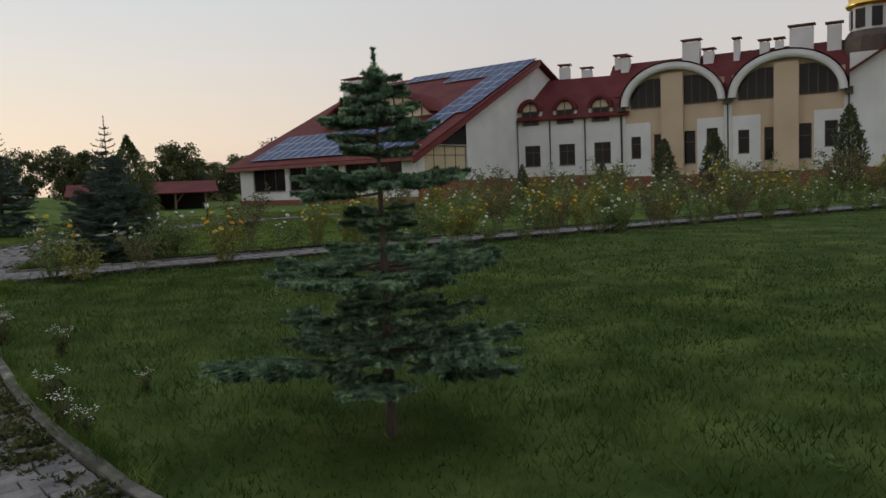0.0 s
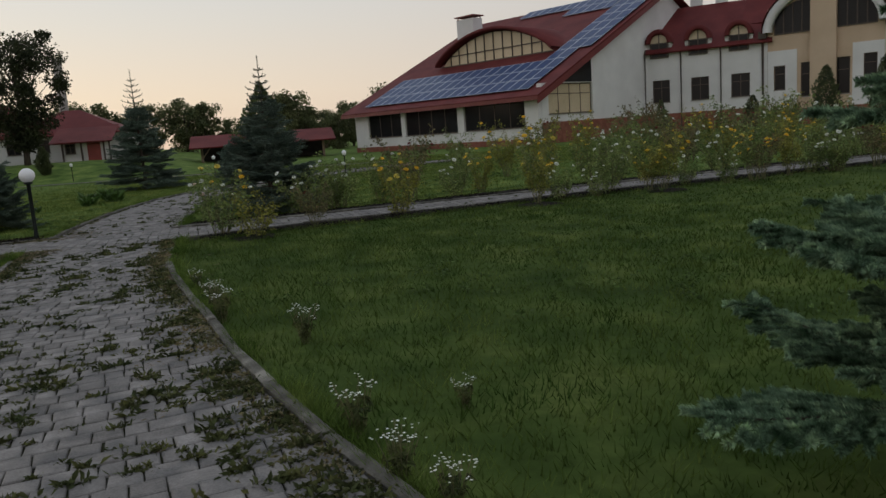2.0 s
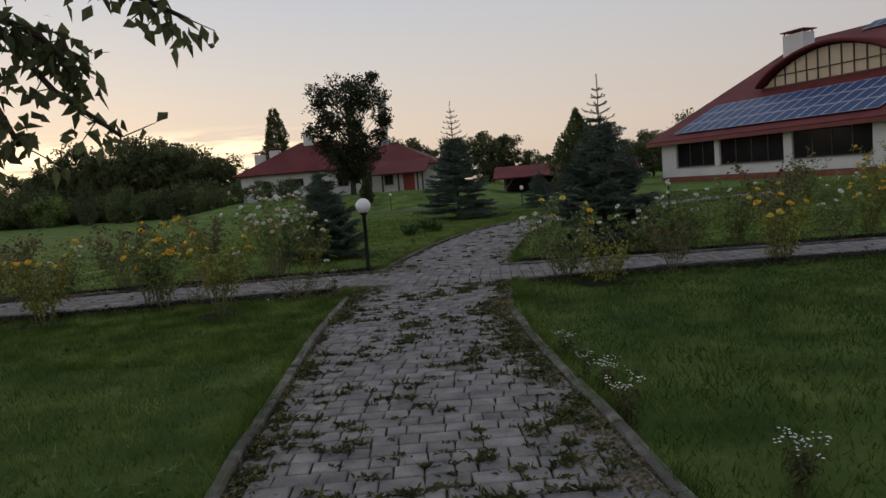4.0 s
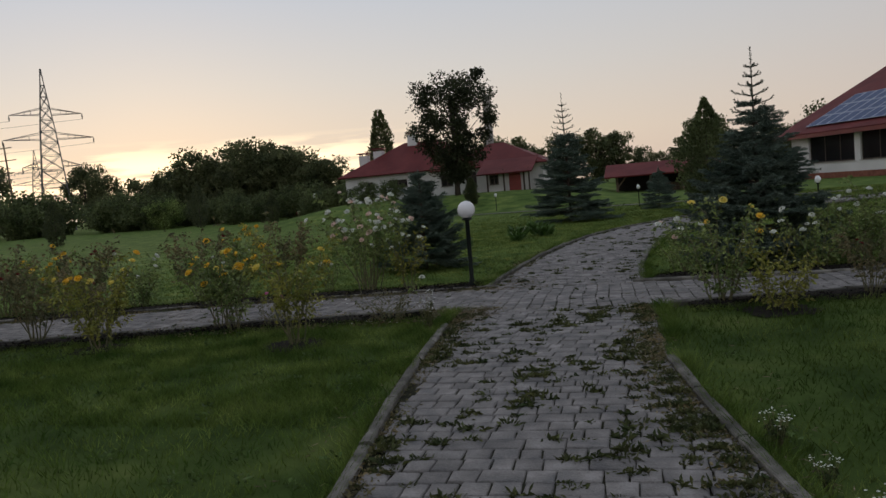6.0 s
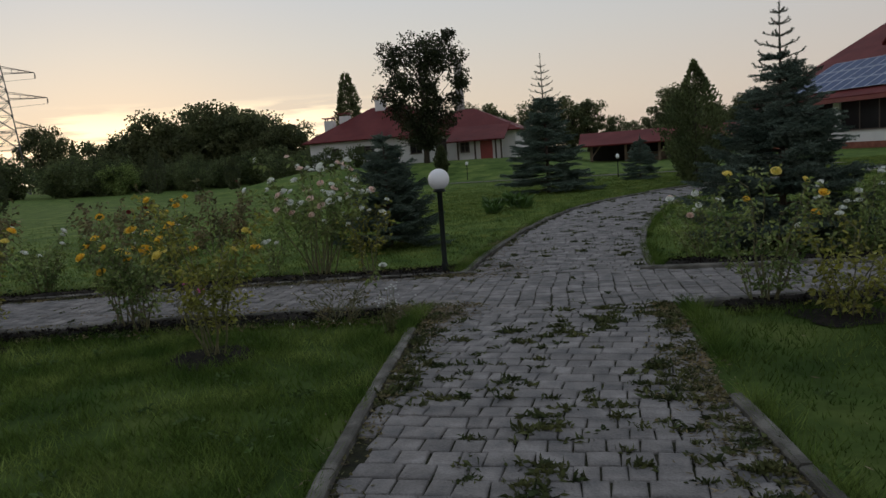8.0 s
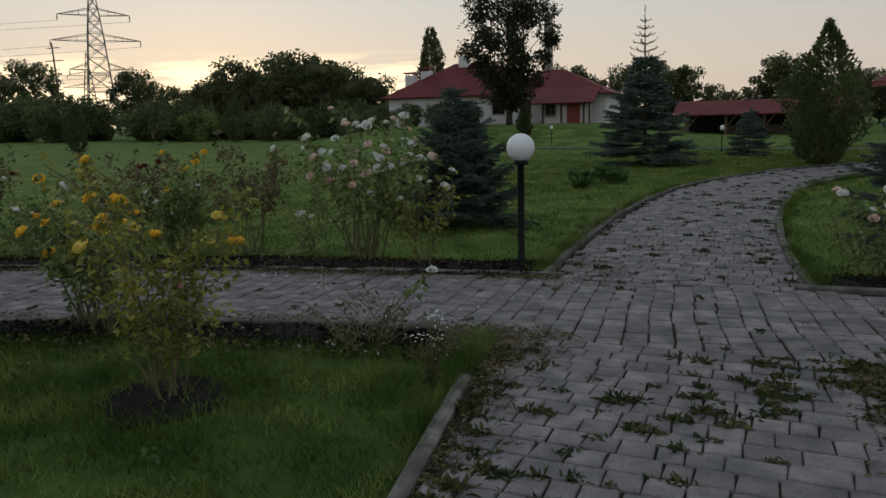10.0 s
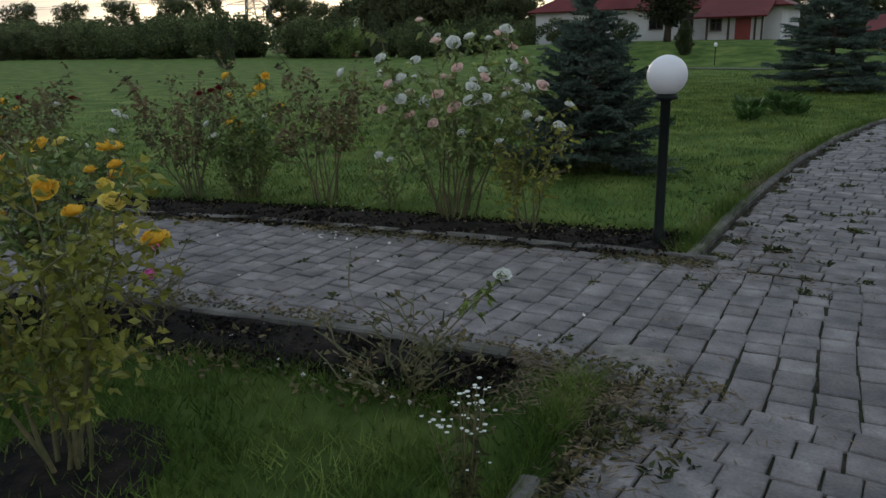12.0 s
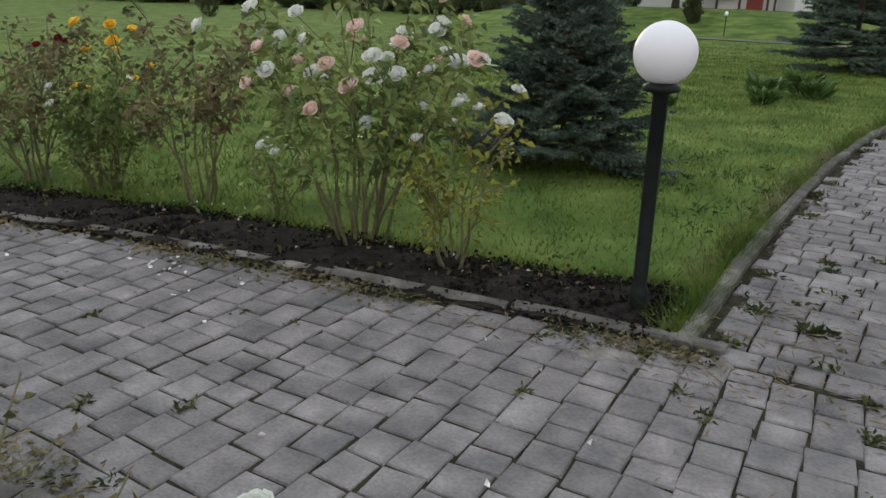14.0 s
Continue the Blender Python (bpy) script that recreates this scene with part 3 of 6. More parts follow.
    arc = [(x0 + (x1 - x0) * i / 24, zb + rise * math.sin(math.pi * i / 24) ** 0.75) for i in range(25)]
    d = new("dormer")
    d.parent = host
    bm = bmesh.new()
    back = []
    for x, z in arc:
        back.append((x, (z + 0.25 - ez) / slope + 0.3, z + 0.25))
    fr = [bm.verts.new((x, yb - 0.75, z + 0.25)) for x, z in arc]
    bk = [bm.verts.new(p) for p in back]
    fr2 = [bm.verts.new((x, yb - 0.75, z + 0.02)) for x, z in arc]
    fr3 = [bm.verts.new((x, yb + 0.1, z + 0.02)) for x, z in arc]
    for i in range(24):
        bm.faces.new((fr[i], fr[i + 1], bk[i + 1], bk[i]))
        bm.faces.new((fr2[i], fr2[i + 1], fr[i + 1], fr[i]))
        bm.faces.new((fr3[i], fr3[i + 1], fr2[i + 1], fr2[i]))
    part("roof", bm, M["roof"], d, "curved red dormer roof", True)
    bm = bmesh.new()
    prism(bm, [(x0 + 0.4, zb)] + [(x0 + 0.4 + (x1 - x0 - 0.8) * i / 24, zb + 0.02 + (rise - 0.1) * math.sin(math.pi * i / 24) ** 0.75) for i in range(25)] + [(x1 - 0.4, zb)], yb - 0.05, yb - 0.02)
    # the glazing's sky reflection is painted as its colour
    part("pane", bm, M["sky_pane"], d, "pale glazing with the evening sky's reflection put into its colour")
    bm = bmesh.new()
    for i in range(2, 23, 2):
        x = x0 + 0.4 + (x1 - x0 - 0.8) * i / 24
        box(bm, x - 0.045, yb - 0.12, zb, x + 0.045, yb - 0.05, zb + (rise - 0.1) * math.sin(math.pi * i / 24) ** 0.75)
    box(bm, x0 + 0.2, yb - 0.14, zb - 0.12, x1 - 0.2, yb - 0.04, zb + 0.02)
    box(bm, x0 + 1.3, yb - 0.13, zb + 0.72, x1 - 1.3, yb - 0.06, zb + 0.80)
    part("window_frame", bm, M["frame_dark"], d, "dark brown glazing bars")
    chimney(host, -14.6, 9.0, 7.0, 10.55, 2.0, 1.2)


def rounded_dormer(host, x, z, w=1.35):
    """An arched window breaking the eaves, under a small rounded hood."""
    d = new("dormer")
    d.parent = host
    zt = z + 1.05
    arc = [(x + w / 2 * math.cos(a), zt + w / 2 * math.sin(a)) for a in lin(0, math.pi, 13)]
    bm = bmesh.new()
    R = w / 2 + 0.35
    outer = [(x + R * math.cos(a), zt + R * math.sin(a)) for a in lin(0, math.pi, 13)]
    hood_f = [bm.verts.new((px, -0.45, pz)) for px, pz in outer]
    hood_b = [bm.verts.new((px, 2.0, pz)) for px, pz in outer]
    low_f = [bm.verts.new((px, -0.45, pz)) for px, pz in arc]
    low_b = [bm.verts.new((px, 0.1, pz)) for px, pz in arc]
    for i in range(12):
        bm.faces.new((hood_f[i], hood_f[i + 1], hood_b[i + 1], hood_b[i]))
        bm.faces.new((low_f[i], low_f[i + 1], hood_f[i + 1], hood_f[i]))
        bm.faces.new((low_b[i], low_b[i + 1], low_f[i + 1], low_f[i]))
    part("roof", bm, M["roof"], d, "small rounded red hood", True)
    bm = bmesh.new()
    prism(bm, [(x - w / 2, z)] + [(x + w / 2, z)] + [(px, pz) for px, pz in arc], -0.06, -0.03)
    # sky reflection painted into the arched pane
    part("pane", bm, M["sky_pane"], d, "arched pane with the sky's reflection put into its colour")
    bm = bmesh.new()
    box(bm, x - w / 2 - 0.04, -0.12, z - 0.06, x + w / 2 + 0.04, -0.02, z + 0.03)
    box(bm, x - 0.04, -0.1, z, x + 0.04, -0.06, zt + w / 2)
    box(bm, x - w / 2, -0.1, zt - 0.05, x + w / 2, -0.06, zt + 0.03)
    for s in (-1, 1):
        box(bm, x + s * w / 2 - 0.05, -0.1, z, x + s * w / 2 + 0.05, -0.06, zt)
    part("window_frame", bm, M["frame_dark"], d)
    bm = bmesh.new()
    for s in (-1, 1):
        box(bm, x + s * (w / 2 + 0.19) - 0.13, -0.02, z + 0.35, x + s * (w / 2 + 0.19) + 0.13, 0.4, zt)
    part("cheek", bm, M["white"], d)
    part("dark_lower_pane", box(bmesh.new(), x - w / 2 + 0.06, -0.075, z + 0.03, x + w / 2 - 0.06, -0.062, zt - 0.05), M["glass"], d)


def build_house():
    """The two-storey house beside the hall, in three stretches."""
    # first stretch: two rows of windows, the upper ones as rounded dormers
    W1, A1 = (35.36, 40.91), -40.0
    host = thing("guest_wing", Matrix.Translation((0, 0, -0.07)) @ frame_at(W1, A1) @ Matrix.Diagonal((1.0, 1.0, 1.05, 1)), "white two-storey wing with rounded dormers under a red roof", "building")
    n = 9.0
    wins = [(0.4 + 2.98 * i, 1.75 + 2.98 * i, 2.3, 4.0) for i in range(3)]
    part("wall", wall_with_openings(bmesh.new(), -3.0, n, 1.45, 6.1, wins + [(0.3 + 2.98 * i, 1.65 + 2.98 * i, 5.7, 6.1) for i in range(3)]), M["white"], host, "white rendered wall")
    part("plinth", box(bmesh.new(), -3.0, -0.06, -0.5, n, 0.36, 1.447), M["brick"], host, "red brick plinth")
    for a in wins:
        window(host, *a)
    for i in range(3):
        rounded_dormer(host, 0.98 + 2.98 * i, 5.7)
    roof_sheet(host, [(-4, -0.5, 6.05), (n + 0.3, -0.5, 6.05), (n + 0.3, 4.8, 9.75), (-4, 4.8, 9.75)], M["roof"], label="red metal roof slope")
    roof_sheet(host, [(n + 2, 10.4, 6.05), (-4, 10.4, 6.05), (-4, 4.8, 9.75), (n + 2, 4.8, 9.75)], M["roof"])
    part("wall", box(bmesh.new(), -3.0, 9.6, -0.5, n + 2, 10.0, 6.0), M["white"], host)
    for i in range(4):
        drainpipe(host, -0.35 + 2.98 * i, -0.09, -0.2, 6.0)
    for x, z1, w in ((3.2, 10.9, 0.9), (5.2, 10.5, 0.9), (8.2, 11.3, 1.0)):
        chimney(host, x, 5.2, 8.8, z1, w, 0.8)
    # second stretch: two arched bays
    W2, A2 = (41.93, 35.40), -50.0
    host = thing("arched_wing", frame_at(W2, A2), "white and tan wing with two arched gables", "building")
    b0, floor = 1.15, 1.15
    bays = [(0.4, 8.1), (8.7, 16.4)]
    for x0, x1 in bays:
        bay = new("bay")
        bay.parent = host
        xm, hw = (x0 + x1) / 2, (x1 - x0) / 2

        def arch(x, r=hw, c=xm):
            return 6.85 + 3.0 * math.sqrt(max(0.0, 1 - ((x - c) / (r + 0.01)) ** 2))
        opens = [(x0 + 0.45, x0 + 1.25, 2.6, 4.4), (x0 + 2.3, x0 + 3.25, 2.0, 4.5), (x1 - 3.1, x1 - 2.15, 2.0, 4.6), (x1 - 1.3, x1 - 0.45, 2.8, 4.7)]
        ups = [(x0 + 0.5, xm - 0.85, 6.7, 8.6), (xm + 0.85, x1 - 0.5, 6.75, 8.6)]
        part("wall", wall_with_openings(bmesh.new(), x0, x1, b0, 9.9, opens + ups, top=arch), M["tan"], bay, "tan rendered wall")
        for a in opens:
            window(bay, *a, cols=1, rows=2)
        for a in ups:
            u = new("window")
            u.parent = bay
            xs = lin(a[0], a[1], 9)
            part("pane", prism(bmesh.new(), [(a[1], a[2]), (a[0], a[2])] + [(x, min(arch(x) - 0.5, 8.95)) for x in xs], -0.03, -0.015), M["glass"], u)
            bm = bmesh.new()
            for x in xs[::2]:
                box(bm, x - 0.04, -0.06, a[2], x + 0.04, -0.03, max(a[2] + 0.1, min(arch(x) - 0.5, 8.95)))
            box(bm, a[0], -0.065, a[2] - 0.05, a[1], -0.03, a[2] + 0.04)
            part("window_frame", bm, M["frame_dark"], u)
        # white panels on the lower storey
        for pa, pb in ((x0 + 0.02, x0 + 2.05), (x1 - 2.0, x1 - 0.02)):
            o2 = [o for o in opens if pa < o[0] < pb]
            bm = wall_with_openings(bmesh.new(), pa, pb, b0, 5.5, o2, thick=0.05)
            bmesh.ops.translate(bm, verts=bm.verts[:], vec=(0, -0.055, 0))
            part("white_panel", bm, M["white"], bay, "white rendered panel")
        part("pillar", prism(bmesh.new(), [(xm - 0.85, b0), (xm + 0.85, b0), (xm + 0.85, 9.2), (xm - 0.85, 9.2)], -0.5, -0.01), M["tan"], bay, "tan projecting pillar")
        # arched white band and the barrel roof behind it
        bm = bmesh.new()
        angs = lin(0, math.pi, 25)
        rings = [[bm.verts.new((xm + (hw + r) * math.cos(a), y, 6.85 + (3.0 + r) * math.sin(a))) for a in angs] for r, y in ((-0.35, -0.75), (0.2, -0.75), (0.2, 0.0), (-0.35, 0.0))]
        for k in range(4):
            r0, r1 = rings[k], rings[(k + 1) % 4]
            for i in range(24):
                bm.faces.new((r0[i], r0[i + 1], r1[i + 1], r1[i]))
        part("arch_band", bm, M["white"], bay, "white arched band", True)
        bm = bmesh.new()
        r0 = [bm.verts.new((xm + (hw + 0.3) * math.cos(a), -0.85, 6.85 + 3.3 * math.sin(a))) for a in angs]
        r1 = [bm.verts.new((xm + (hw + 0.3) * math.cos(a), 5.5, 6.85 + 3.3 * math.sin(a))) for a in angs]
        for i in range(24):
            bm.faces.new((r0[i], r0[i + 1], r1[i + 1], r1[i]))
        part("roof", bm, M["roof"], bay, "red barrel roof", True)
    part("plinth", box(bmesh.new(), 0.0, -0.1, -0.5, 17.0, 0.36, b0 - 0.003), M["brick"], host, "red brick plinth")
    for x in (0.1, 8.4, 16.65):
        part("pier", box(bmesh.new(), x - 0.29, -0.03, b0, x + 0.29, 0.4, 7.0), M["white"], host)
        drainpipe(host, x, -0.12, 0.0, 6.6)
        part("rain_hopper", box(bmesh.new(), x - 0.28, -0.42, 6.5, x + 0.28, -0.06, 7.0), M["frame_dark"], host)
    roof_sheet(host, [(-2, 1.5, 7.9), (18.6, 1.5, 7.9), (18.6, 5.2, 11.1), (-2, 5.2, 11.1)], M["roof"], label="red metal roof slope")
    roof_sheet(host, [(18.6, 10.4, 6.5), (-2, 10.4, 6.5), (-2, 5.2, 11.1), (18.6, 5.2, 11.1)], M["roof"])
    for x, z1, w in ((-0.7, 11.6, 0.7), (4.9, 12.3, 1.4), (6.3, 11.4, 0.8), (8.5, 12.0, 0.45), (10.6, 11.6, 0.7), (11.7, 11.6, 0.6), (13.3, 12.4, 1.7), (15.6, 12.3, 1.0)):
        chimney(host, x, 4.6, 8.9, z1, w, 0.8)
    part("wall", box(bmesh.new(), -1.5, 9.8, -0.5, 17.5, 10.2, 6.4), M["white"], host)
    # third stretch: the tall gable and the porch
    W3, A3 = (52.62, 22.65), -50.0
    host = thing("chapel_wing", frame_at(W3, A3), "white and tan gabled wing with a small gilded cupola", "building")

    def rake(x):
        return 8.0 + 0.64 * x
    opens = [(3.0, 3.95, 2.2, 4.1), (5.4, 6.55, 2.4, 4.3), (8.1, 9.1, 2.55, 4.45), (2.9, 3.85, 6.6, 8.6), (5.2, 6.35, 6.8, 9.4), (7.85, 9.0, 7.05, 9.2), (10.1, 12.85, 1.8, 4.7)]
    part("wall", wall_with_openings(bmesh.new(), 0.05, 14.0, 1.2, 17.0, opens, top=rake), M["white"], host, "white rendered gable wall")
    for a in opens:
        # right-hand column: golden sky reflection painted as pane colour
        window(host, *a, cols=3 if a[1] - a[0] > 2 else 2, rows=3 if a[1] - a[0] > 2 else 2, glass="sky_pane" if 7.5 < a[0] < 9 else "glass")
    xm, hw = 6.0, 3.25

    def tan_top(x):
        return 7.9 + 1.8 * math.sqrt(max(0, 1 - ((x - xm) / hw) ** 2))
    bm = wall_with_openings(bmesh.new(), xm - hw, xm + hw, 1.2, 9.75, [o for o in opens if o[1] < 9.3], thick=0.05, top=tan_top)
    bmesh.ops.translate(bm, verts=bm.verts[:], vec=(0, -0.055, 0))
    part("tan_panel", bm, M["tan"], host, "tan rendered arched panel")
    part("plinth", box(bmesh.new(), 0.0, -0.1, -0.5, 24.0, 0.36, 1.197), M["brick"], host, "red brick plinth")
    roof_sheet(host, [(0.0, -0.5, 8.15), (16, -0.5, 18.4), (16, 9, 18.4), (0.0, 9, 8.15)], M["roof"], label="red metal roof slope")
    # porch and balcony
    part("wall", wall_with_openings(bmesh.new(), 14.02, 24.0, 1.2, 15, [(14.6, 19.5, 1.3, 5.2), (15.5, 17.4, 6.6, 9.4)]), M["white"], host)
    window(host, 15.5, 17.4, 6.6, 9.4, cols=3, rows=3)
    # sheet behind the opening, painted with the porch's shade
    part("porch_back", box(bmesh.new(), 14.6, 2.5, 1.2, 19.5, 2.6, 5.2), M["dark"], host, "near-black sheet standing in for the porch's shade")
    part("balcony_slab", box(bmesh.new(), 14.0, -1.4, 5.5, 24.0, -0.01, 6.3), M["white"], host)
    bm = bmesh.new()
    for x in np.arange(14.1, 24, 1.2):
        box(bm, x - 0.03, -1.35, 6.3, x + 0.03, -1.29, 7.3)
    for z in (6.6, 6.9, 7.25):
        box(bm, 14.05, -1.345, z - 0.025, 23.9, -1.295, z + 0.025)
    part("railing", bm, M["alu"], host, "grey metal balcony railing")
    part("steps", box(bmesh.new(), 14.6, -2.2, -0.3, 19.6, -0.12, 1.1), M["grey"], host)
    roof_sheet(host, [(3.2, 5.5, 10.6), (11.5, 5.5, 15.6), (11.5, 8.5, 19.5), (5.2, 8.5, 15.2)], M["frame_dark"], name="back_roof", label="dark metal roof behind the gable")
    bm = bmesh.new()
    prism(bm, [(14.9, 9.6), (15.7, 9.6), (15.7, 10.9), (16.2, 10.5), (16.9, 10.5), (17.4, 10.9), (17.4, 9.6), (18.2, 9.6), (18.2, 12.4), (19.0, 12.4), (19.0, 14.2), (14.1, 14.2), (14.1, 12.4), (14.9, 12.4)], -0.06, -0.004)
    part("cornice", bm, M["grey"], host, "grey stepped cornice")
    # cupola behind the roof
    c = new("cupola")
    c.parent = host
    c.location = (1.5, 4.5, 0)
    part("base", lathe(bmesh.new(), [(2.0, 8.8), (1.9, 10.9), (1.6, 11.4)], 16), M["frame_dark"], c)
    part("drum", lathe(bmesh.new(), [(1.45, 11.4), (1.45, 13.2)], 16), M["white"], c)
    bm = bmesh.new()
    for k in range(8):
        a = k * math.tau / 8 + 0.2
        t = Matrix.Rotation(a, 4, "Z")
        v0 = len(bm.verts)
        box(bm, -0.35, -1.52, 11.6, 0.35, -1.4, 13.0)
        bm.verts.ensure_lookup_table()
        bmesh.ops.transform(bm, matrix=t, verts=bm.verts[v0:])
    part("window", bm, M["glass"], c)
    part("dome", lathe(bmesh.new(), [(1.75, 13.2), (1.85, 13.4), (1.6, 13.6), (1.7, 14.2), (1.45, 15.0), (0.8, 15.8), (0.25, 16.5), (0.08, 17.2)], 20), M["gold"], c, "gilded onion dome", True)


build_hall()
build_house()


# ---- leaves, needles and plants ----
def scatter_leaves(centres, dirs, length, width, rng, droop=0.3, fold=False):
    """Small pointed leaves: two triangles each, folded along the middle. Arrays of verts and faces."""
    n = len(centres)
    d = dirs / np.linalg.norm(dirs, axis=1)[:, None]
    side = np.cross(d, rng.normal(size=(n, 3)))
    side /= np.linalg.norm(side, axis=1)[:, None] + 1e-9
    ln = (length * rng.uniform(0.65, 1.25, n))[:, None]
    wd = (width * rng.uniform(0.7, 1.2, n))[:, None]
    tip = centres + d * ln - np.c_[np.zeros((n, 2)), droop * ln]
    mid = centres + d * ln * 0.5
    nrm = np.cross(d, side) * wd * 0.25
    a, b = mid + side * wd / 2 + nrm, mid - side * wd / 2 + nrm
    v = np.stack([centres, a, tip, b], 1).reshape(-1, 3)
    k = np.arange(n)[:, None] * 4
    f = np.concatenate([k + [0, 1, 2], k + [0, 2, 3]], 1).reshape(-1, 3)
    return v, f


def needles_along(segs, per_m, length, width, rng):
    """Needles round twigs. segs: rows of start and end points."""
    segs = np.asarray(segs, float)
    a, b = segs[:, :3], segs[:, 3:]
    ln = np.linalg.norm(b - a, axis=1)
    count = np.maximum(3, (ln * per_m).astype(int))
    idx = np.repeat(np.arange(len(segs)), count)
    n = len(idx)
    t = rng.uniform(0, 1.02, n)[:, None]
    p = a[idx] + (b - a)[idx] * t
    d = ((b - a) / (ln[:, None] + 1e-9))[idx]
    r = rng.normal(size=(n, 3))
    r[:, 2] += 0.25
    r -= d * (r * d).sum(1)[:, None]
    r /= np.linalg.norm(r, axis=1)[:, None] + 1e-9
    w = d * 0.55 + r * 0.85
    w /= np.linalg.norm(w, axis=1)[:, None]
    side = np.cross(w, rng.normal(size=(n, 3)))
    side /= np.linalg.norm(side, axis=1)[:, None] + 1e-9
    L = (length * rng.uniform(0.75, 1.2, n))[:, None]
    v = np.stack([p + side * width / 2, p - side * width / 2, p + w * L], 1).reshape(-1, 3)
    f = np.arange(3 * n).reshape(-1, 3)
    return v, f


def spruce(name, m, height, radius, seed, label, whorls=9, per=7, per_m=420, needle="needle", nl=0.028, nw=0.006, bare=0.18, leader=0.16, gap=1.0, group="", twig=0.16, tiers=None, inner=0.22, lift=0.0, step=0.0):
    """A spruce: trunk, whorls of boughs with side twigs, needles round every twig, a bare leader with a few short shoots."""
    rng, rnd = np.random.default_rng(seed), random.Random(seed)
    host = thing(name, m, label, "spruce tree", group)
    bm = bmesh.new()
    lean = (rnd.uniform(-.02, .02) * height, rnd.uniform(-.02, .02) * height)
    tr = 0.014 * height + 0.006
    pts = [(lean[0] * t * t, lean[1] * t * t, height * t) for t in lin(0, 1, 9)]
    pts[0] = (0, 0, -0.05)
    tube(bm, pts, [max(0.004, tr * (1 - t) ** 0.8) for t in lin(0, 1, 9)], 8)
    part("trunk", bm, M["bark"], host, "rough brown trunk", True)
    segs = []
    limbs = bmesh.new()
    for k in range(whorls if not tiers else len(tiers)):
        u = k / (whorls - 1)
        t0 = bare + (1 - leader - bare) * u ** 0.9
        n = per if u < 0.8 else max(4, per - 2)
        if tiers:
            t0, reach, n = tiers[k]
            u = max(0.0, (t0 - 0.2) * 0.9)
        for j in range(n):
            t = t0 + rnd.uniform(-.022, .022) * gap
            z = height * t
            c = Vector((lean[0] * t * t, lean[1] * t * t, z))
            ln = radius * (1 - u) ** 0.95 * rnd.uniform(0.72, 1.1) + 0.07 * height * 0.5
            if tiers:
                ln = reach * rnd.uniform(0.72, 1.08)
            az = j * math.tau / n + k * 1.1 + rnd.uniform(-.28, .28)
            rise = -0.10 + lift + 0.55 * u + rnd.uniform(-.1, .1) * (1 + 2 * lift * 5)
            if tiers:
                rise = 0.02 + 0.16 * u + rnd.uniform(-.13, .12)
            out = Vector((math.cos(az), math.sin(az), 0))
            line = [c + out * (ln * s) + Vector((0, 0, ln * (rise * s - 0.16 * s + 0.20 * s * s))) for s in lin(0, 1, 6)]
            tube(limbs, line, [0.010 * (1 - s * 0.8) * (0.5 + ln) for s in lin(0, 1, 6)], 4)
            side = Vector((-out.y, out.x, 0))
            for s0, s1 in list(zip(line[1:], line[2:]))[int(inner * 4):]:
                segs.append((*s0, *s1))
            m_tw = max(3, int(ln / (step or (0.065 if twig < 0.2 else 0.11))))
            for q in range(m_tw):
                s = inner + (1 - inner) * q / m_tw
                p0 = line[0].lerp(line[-1], s)
                i = min(4, int(s * 5))
                p0 = line[i].lerp(line[i + 1], s * 5 - i)
                tl = (twig + 0.34 * ln * (1 - s) + 0.02) * rnd.uniform(0.7, 1.15)
                for sg in (-1, 1):
                    dr = (out * 0.75 + side * sg * rnd.uniform(0.5, 0.9) + Vector((0, 0, rnd.uniform(-.05, .09) if tiers else rnd.uniform(-.12, .16)))).normalized()
                    p1 = p0 + dr * tl
                    segs.append((*p0, *p1))
                    if needle == "needle":
                        segs.append((*p0.lerp(p1, 0.55), *p1))
                    if tl > 0.2:
                        for z2 in (-1, 1):
                            pm = p0.lerp(p1, rnd.uniform(0.35, 0.6))
                            d2 = (dr + side * sg * z2 * 0.7 + Vector((0, 0, rnd.uniform(-.1, .1)))).normalized()
                            segs.append((*pm, *(pm + d2 * tl * 0.5)))
    # leader shoots: whorls of stiff rising shoots, longer lower down
    long = leader > 0.2
    nk = 6 if long else 9
    for k in range(nk):
        t = 1 - leader + leader * k / nk
        for j in range(5 if long else 4):
            az = j * math.tau / (5 if long else 4) + k
            ln = 0.095 * height * (1.08 - 0.9 * k / nk) * rnd.uniform(0.8, 1.15) if long else 0.035 * height * (1.25 - k / 9) * (1.5 if k == 5 else 1)
            p0 = Vector((lean[0] * t * t, lean[1] * t * t, height * t))
            p1 = p0 + Vector((math.cos(az), math.sin(az), 0.28 if long else 0.7)) * ln
            p2 = p1 + Vector((math.cos(az) * 0.3, math.sin(az) * 0.3, 0.35)) * ln * 0.5
            segs.append((*p0, *p1))
            if long:
                segs.append((*p1, *p2))
                tube(limbs, [p0, p1, p2], [0.008, 0.006, 0.004], 4)
    segs.append((pts[-2][0], pts[-2][1], height * 0.9, pts[-1][0], pts[-1][1], height * 1.05))
    part("bough", limbs, M["bark"], host, "brown boughs")
    v, f = needles_along(segs, per_m, nl, nw, rng)
    tagged(mesh_object("needles", v, f, M[needle], host, "blue-green needles" if needle == "needle" else "dark green needles"), kind="stuff")
    return host


